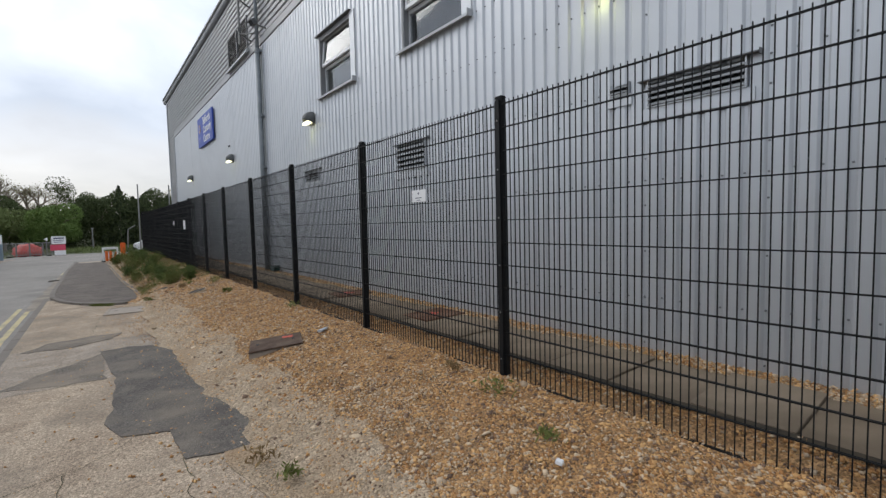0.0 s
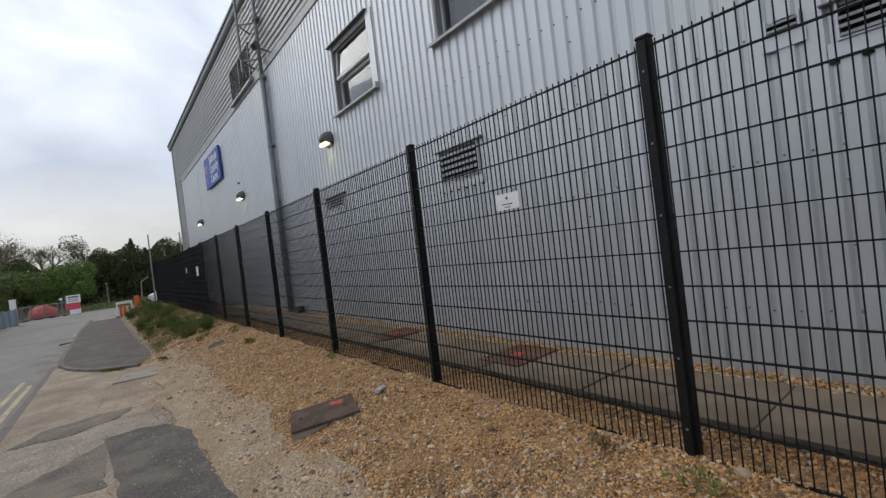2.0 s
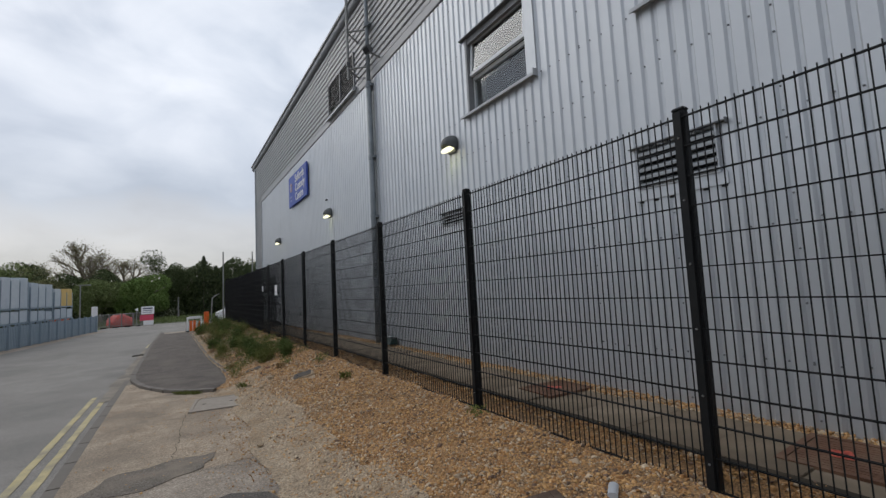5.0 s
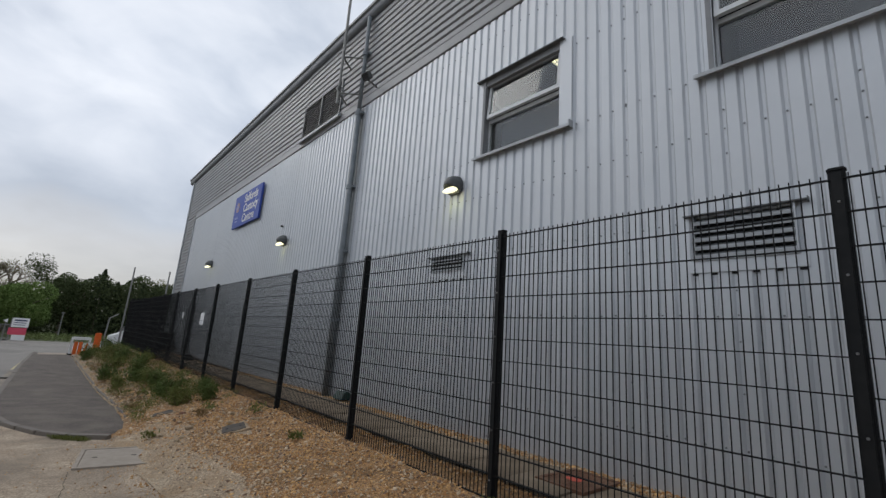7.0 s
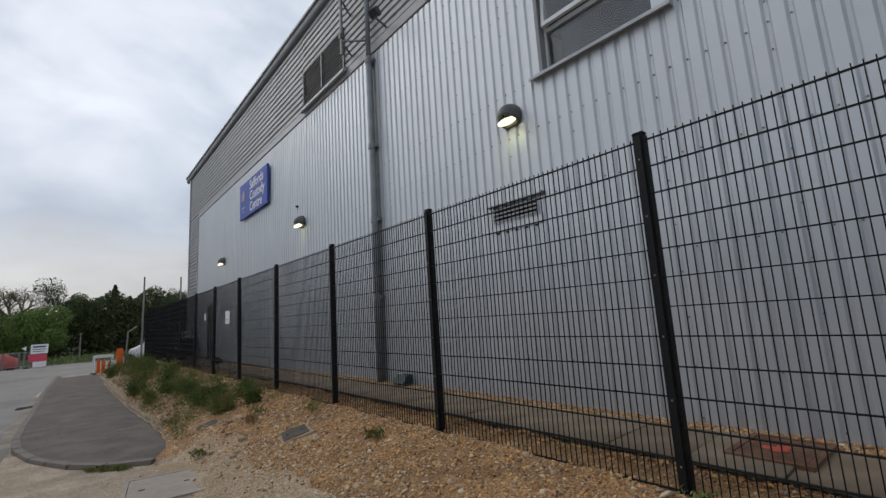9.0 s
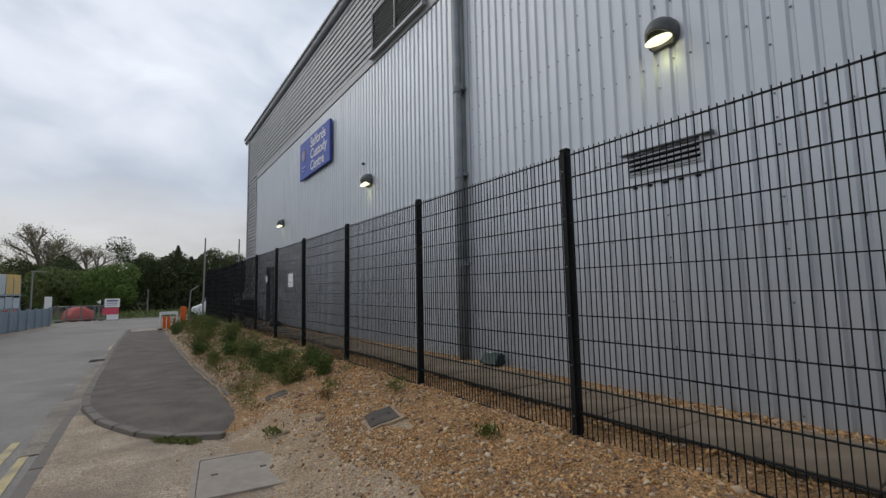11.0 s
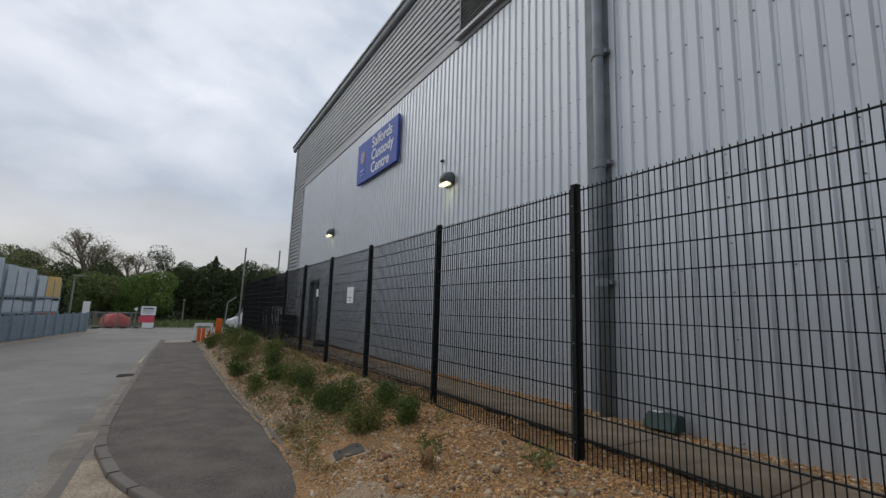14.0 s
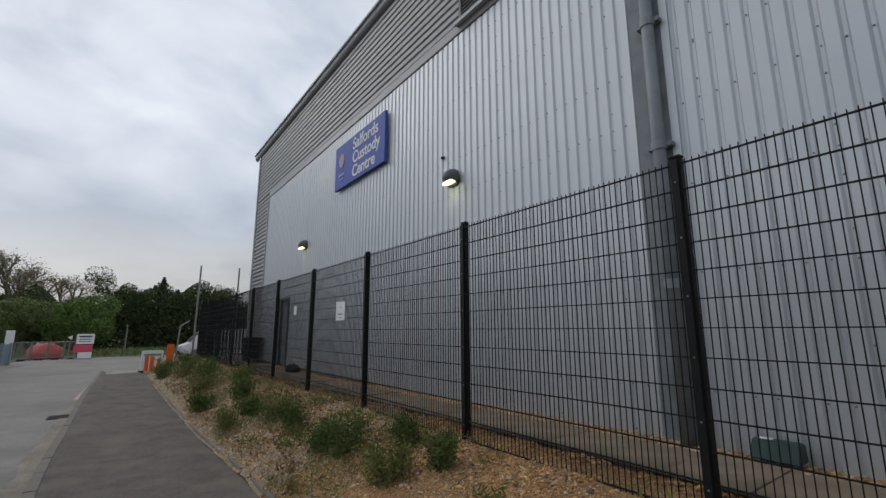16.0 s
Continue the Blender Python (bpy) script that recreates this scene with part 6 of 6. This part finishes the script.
    v, q = leaf_quads(pos, 0.16, rng, narrow=0.35, up=0.9)
    tagged(fast_tris("verge_grass", v, q, M_LEAF_MID, quads=True), "rough grass verge in front of the wood", "grass", kind="stuff")


build_weeds()


# ---- loose stones ----
def chip():
    bm = bmesh.new()
    bmesh.ops.create_cone(bm, cap_ends=True, segments=4, radius1=1.0, radius2=0.62, depth=1.3)
    bmesh.ops.triangulate(bm, faces=bm.faces[:])
    v = np.array([tuple(a.co) for a in bm.verts]); f = np.array([[a.index for a in p.verts] for p in bm.faces])
    bm.free()
    return v, f


def scatter(name, xs, ys, zs, size, rng, label, flat=0.45, mat=M_STONE):
    v, f = chip()
    n = len(xs)
    s = size * np.minimum(0.4 + rng.gamma(1.3, 0.5, (n, 1, 1)), 2.7) * rng.uniform(0.6, 1.3, (n, 1, 3)) * np.array([1, 1, flat])
    j = v[None] * (1 + rng.normal(size=(n, len(v), 1)) * 0.17) * s
    a, b = rng.uniform(0, 6.283, n), rng.normal(size=n) * 0.6
    ca, sa, cb, sb = np.cos(a)[:, None], np.sin(a)[:, None], np.cos(b)[:, None], np.sin(b)[:, None]
    x, y, z = j[..., 0], j[..., 1] * cb - j[..., 2] * sb, j[..., 1] * sb + j[..., 2] * cb
    p = np.stack([x * ca - y * sa + xs[:, None], x * sa + y * ca + ys[:, None], z + zs[:, None]], 2).reshape(-1, 3)
    q = (f[None] + (np.arange(n) * len(v))[:, None, None]).reshape(-1, 3)
    tagged(fast_tris(name, p, q, mat), label, "gravel", kind="stuff")


def build_gravel():
    rng = np.random.default_rng(12)
    zone = [(0.2, 4.0, 6400, 0.0085), (4.0, 8.0, 4600, 0.009), (8.0, 14.5, 2900, 0.0102), (14.5, 24.0, 1350, 0.0125), (24, 36, 200, 0.022)]
    X, Y, Z, S = [], [], [], []
    for a, b, dens, size in zone:
        n = int(dens * (b - a) * 2.5)
        ys = rng.uniform(a, b, n)
        l = np.array([bank_left(y) for y in ys])
        xs = l - 0.35 + (3.03 - l + 0.35) * rng.uniform(0, 1, n)
        # thinner towards the forecourt and where soil shows
        f = np.clip((xs - l + 0.35) / 0.85, 0.0, 1) ** 1.6 * np.array([0.55 + 0.45 * (noise.noise((p * 1.1, q * 1.1, 2)) > -0.15) for p, q in zip(xs, ys)])
        keep = (rng.uniform(0, 1, n) < f) & (np.hypot(xs - 1.5, ys - 14.93) > 0.27) & (np.hypot(xs - 1.97, ys - 12.25) > 0.25) & ((ys < 13.7) | (xs > l))
        xs, ys = xs[keep], ys[keep]
        zs = np.array([max(bank_z(p, q) + 0.035 * noise.noise((p * 3.1, q * 3.1, 1.7)), zr(q)) for p, q in zip(xs, ys)]) + rng.uniform(-0.3, 0.7, len(xs)) * size * 0.6
        X.append(xs); Y.append(ys); Z.append(zs); S.append(np.full(len(xs), size))
    xs, ys, zs, sz = map(np.concatenate, (X, Y, Z, S))
    # paler, greyer stones towards the forecourt and in patches; orange ones along the fence
    grey = np.array([0.08 + 0.38 * min(max((2.25 - p + 0.9 * noise.noise((p * 0.9, q * 0.7, 6))) / 1.3, 0), 1) for p, q in zip(xs, ys)])
    pick = rng.uniform(0, 1, len(xs))
    pick = np.where(rng.uniform(0, 1, len(xs)) < grey, 0.8, pick)
    for nm, a, b, mt, lab in (("gravel", 0, 0.70, M_STONE, "loose tan and orange gravel stones covering the bank"),
                              ("pale_gravel", 0.70, 0.82, M_PALE, "pale grey stones mixed into the gravel bank"),
                              ("dark_gravel", 0.82, 1.01, M_DARKST, "dark rusty stones mixed into the gravel bank")):
        k = (pick >= a) & (pick < b)
        scatter(nm, xs[k], ys[k], zs[k], sz[k][:, None, None], rng, lab, mat=mt)
    for nm, n, mt, lab in (("gravel_edge", 9000, M_STONE, "loose tan gravel along the foot of the wall"), ("pale_gravel_edge", 8000, M_PALE, "pale stones along the foot of the wall")):
        ys = rng.uniform(-1, 20, n)
        xs = rng.uniform(3.88, 4.2, n)
        scatter(nm, xs, ys, np.array([path_z(q) for q in ys]) - 0.002, np.full((n, 1, 1), 0.0105), rng, lab, mat=mt)
    # larger stones lying loose on top, thicker on the rubbly verge past the forecourt
    for nm, n, y0, y1, size, mt, lab in (("loose_stones", 900, 1.5, 12.5, 0.017, M_PALE, "larger pale stones lying loose on the gravel"), ("loose_brown_stones", 700, 1.5, 14.0, 0.016, M_DARKST, "larger brown stones lying loose on the gravel"),
                                         ("verge_rubble", 1200, 12.6, 24.0, 0.019, M_PALE, "pale rubble stones strewn over the verge"), ("brown_rubble", 900, 12.6, 24.0, 0.018, M_STONE, "tan rubble stones strewn over the verge")):
        ys = rng.uniform(y0, y1, n)
        l = np.array([bank_left(y) for y in ys])
        xs = l + 0.05 + (2.7 - l) * rng.uniform(0, 1, n)
        keep = (np.hypot(xs - 1.5, ys - 14.93) > 0.33) & (np.hypot(xs - 1.97, ys - 12.25) > 0.33)
        xs, ys = xs[keep], ys[keep]
        zs = np.array([bank_z(p, q) + 0.035 * noise.noise((p * 3.1, q * 3.1, 1.7)) for p, q in zip(xs, ys)]) + 0.2 * size
        scatter(nm, xs, ys, zs, np.full((len(xs), 1, 1), size), rng, lab, mat=mt)
    n = 26000
    ys = rng.uniform(0.5, 13.5, n)
    xs = rng.uniform(-1.05, 0.85, n)
    keep = rng.uniform(0, 1, n) < 0.04 + np.clip((xs + 0.3) / 1.15, 0, 1) ** 3
    xs, ys = xs[keep], ys[keep]
    scatter("grit", xs, ys, np.array([zr(q) for q in ys]) + 0.007, np.full((len(xs), 1, 1), 0.006), rng, "stray grit scattered over the forecourt")


build_gravel()


def build_rocks():
    rng = np.random.default_rng(31)
    spots = [(2.21, 13.15, 0.075), (1.54, 13.05, 0.085), (1.15, 13.1, 0.06), (1.69, 14.3, 0.06), (1.27, 12.5, 0.05), (1.48, 13.9, 0.05), (1.71, 14.32, 0.05), (0.75, 9.3, 0.045), (1.9, 3.9, 0.035)]
    for k in range(70):
        y = 12.3 + 14 * rng.uniform() ** 1.3
        spots.append((rng.uniform(1.08, 2.6), y, rng.uniform(0.025, 0.06)))
    for k, (x, y, s) in enumerate(spots):
        bm = bmesh.new()
        bmesh.ops.create_icosphere(bm, subdivisions=1, radius=1.0)
        s *= 0.8
        sx, sy, sz = s * rng.uniform(0.8, 1.3), s * rng.uniform(0.7, 1.1), s * rng.uniform(0.5, 0.75)
        for v in bm.verts:
            w = 1 + 0.32 * noise.noise(v.co * 1.4 + Vector((k * 3.1, 0, 0)))
            v.co = Vector((v.co.x * sx * w, v.co.y * sy * w, max(v.co.z, -0.7) * sz * w))
        ob = part("rock", bm, M_BRICK if k % 9 == 3 else M_ROCK)
        ob.matrix_basis = pose(x, y, gz(x, y) + 0.012 + sz * 0.35, 0, 0, rng.uniform(0, 360))
        tagged(ob, "broken brick lump lying on the bank" if k % 9 == 3 else "rough pale rubble stone lying on the bank", "rock", group="rubble on the bank")


build_rocks()
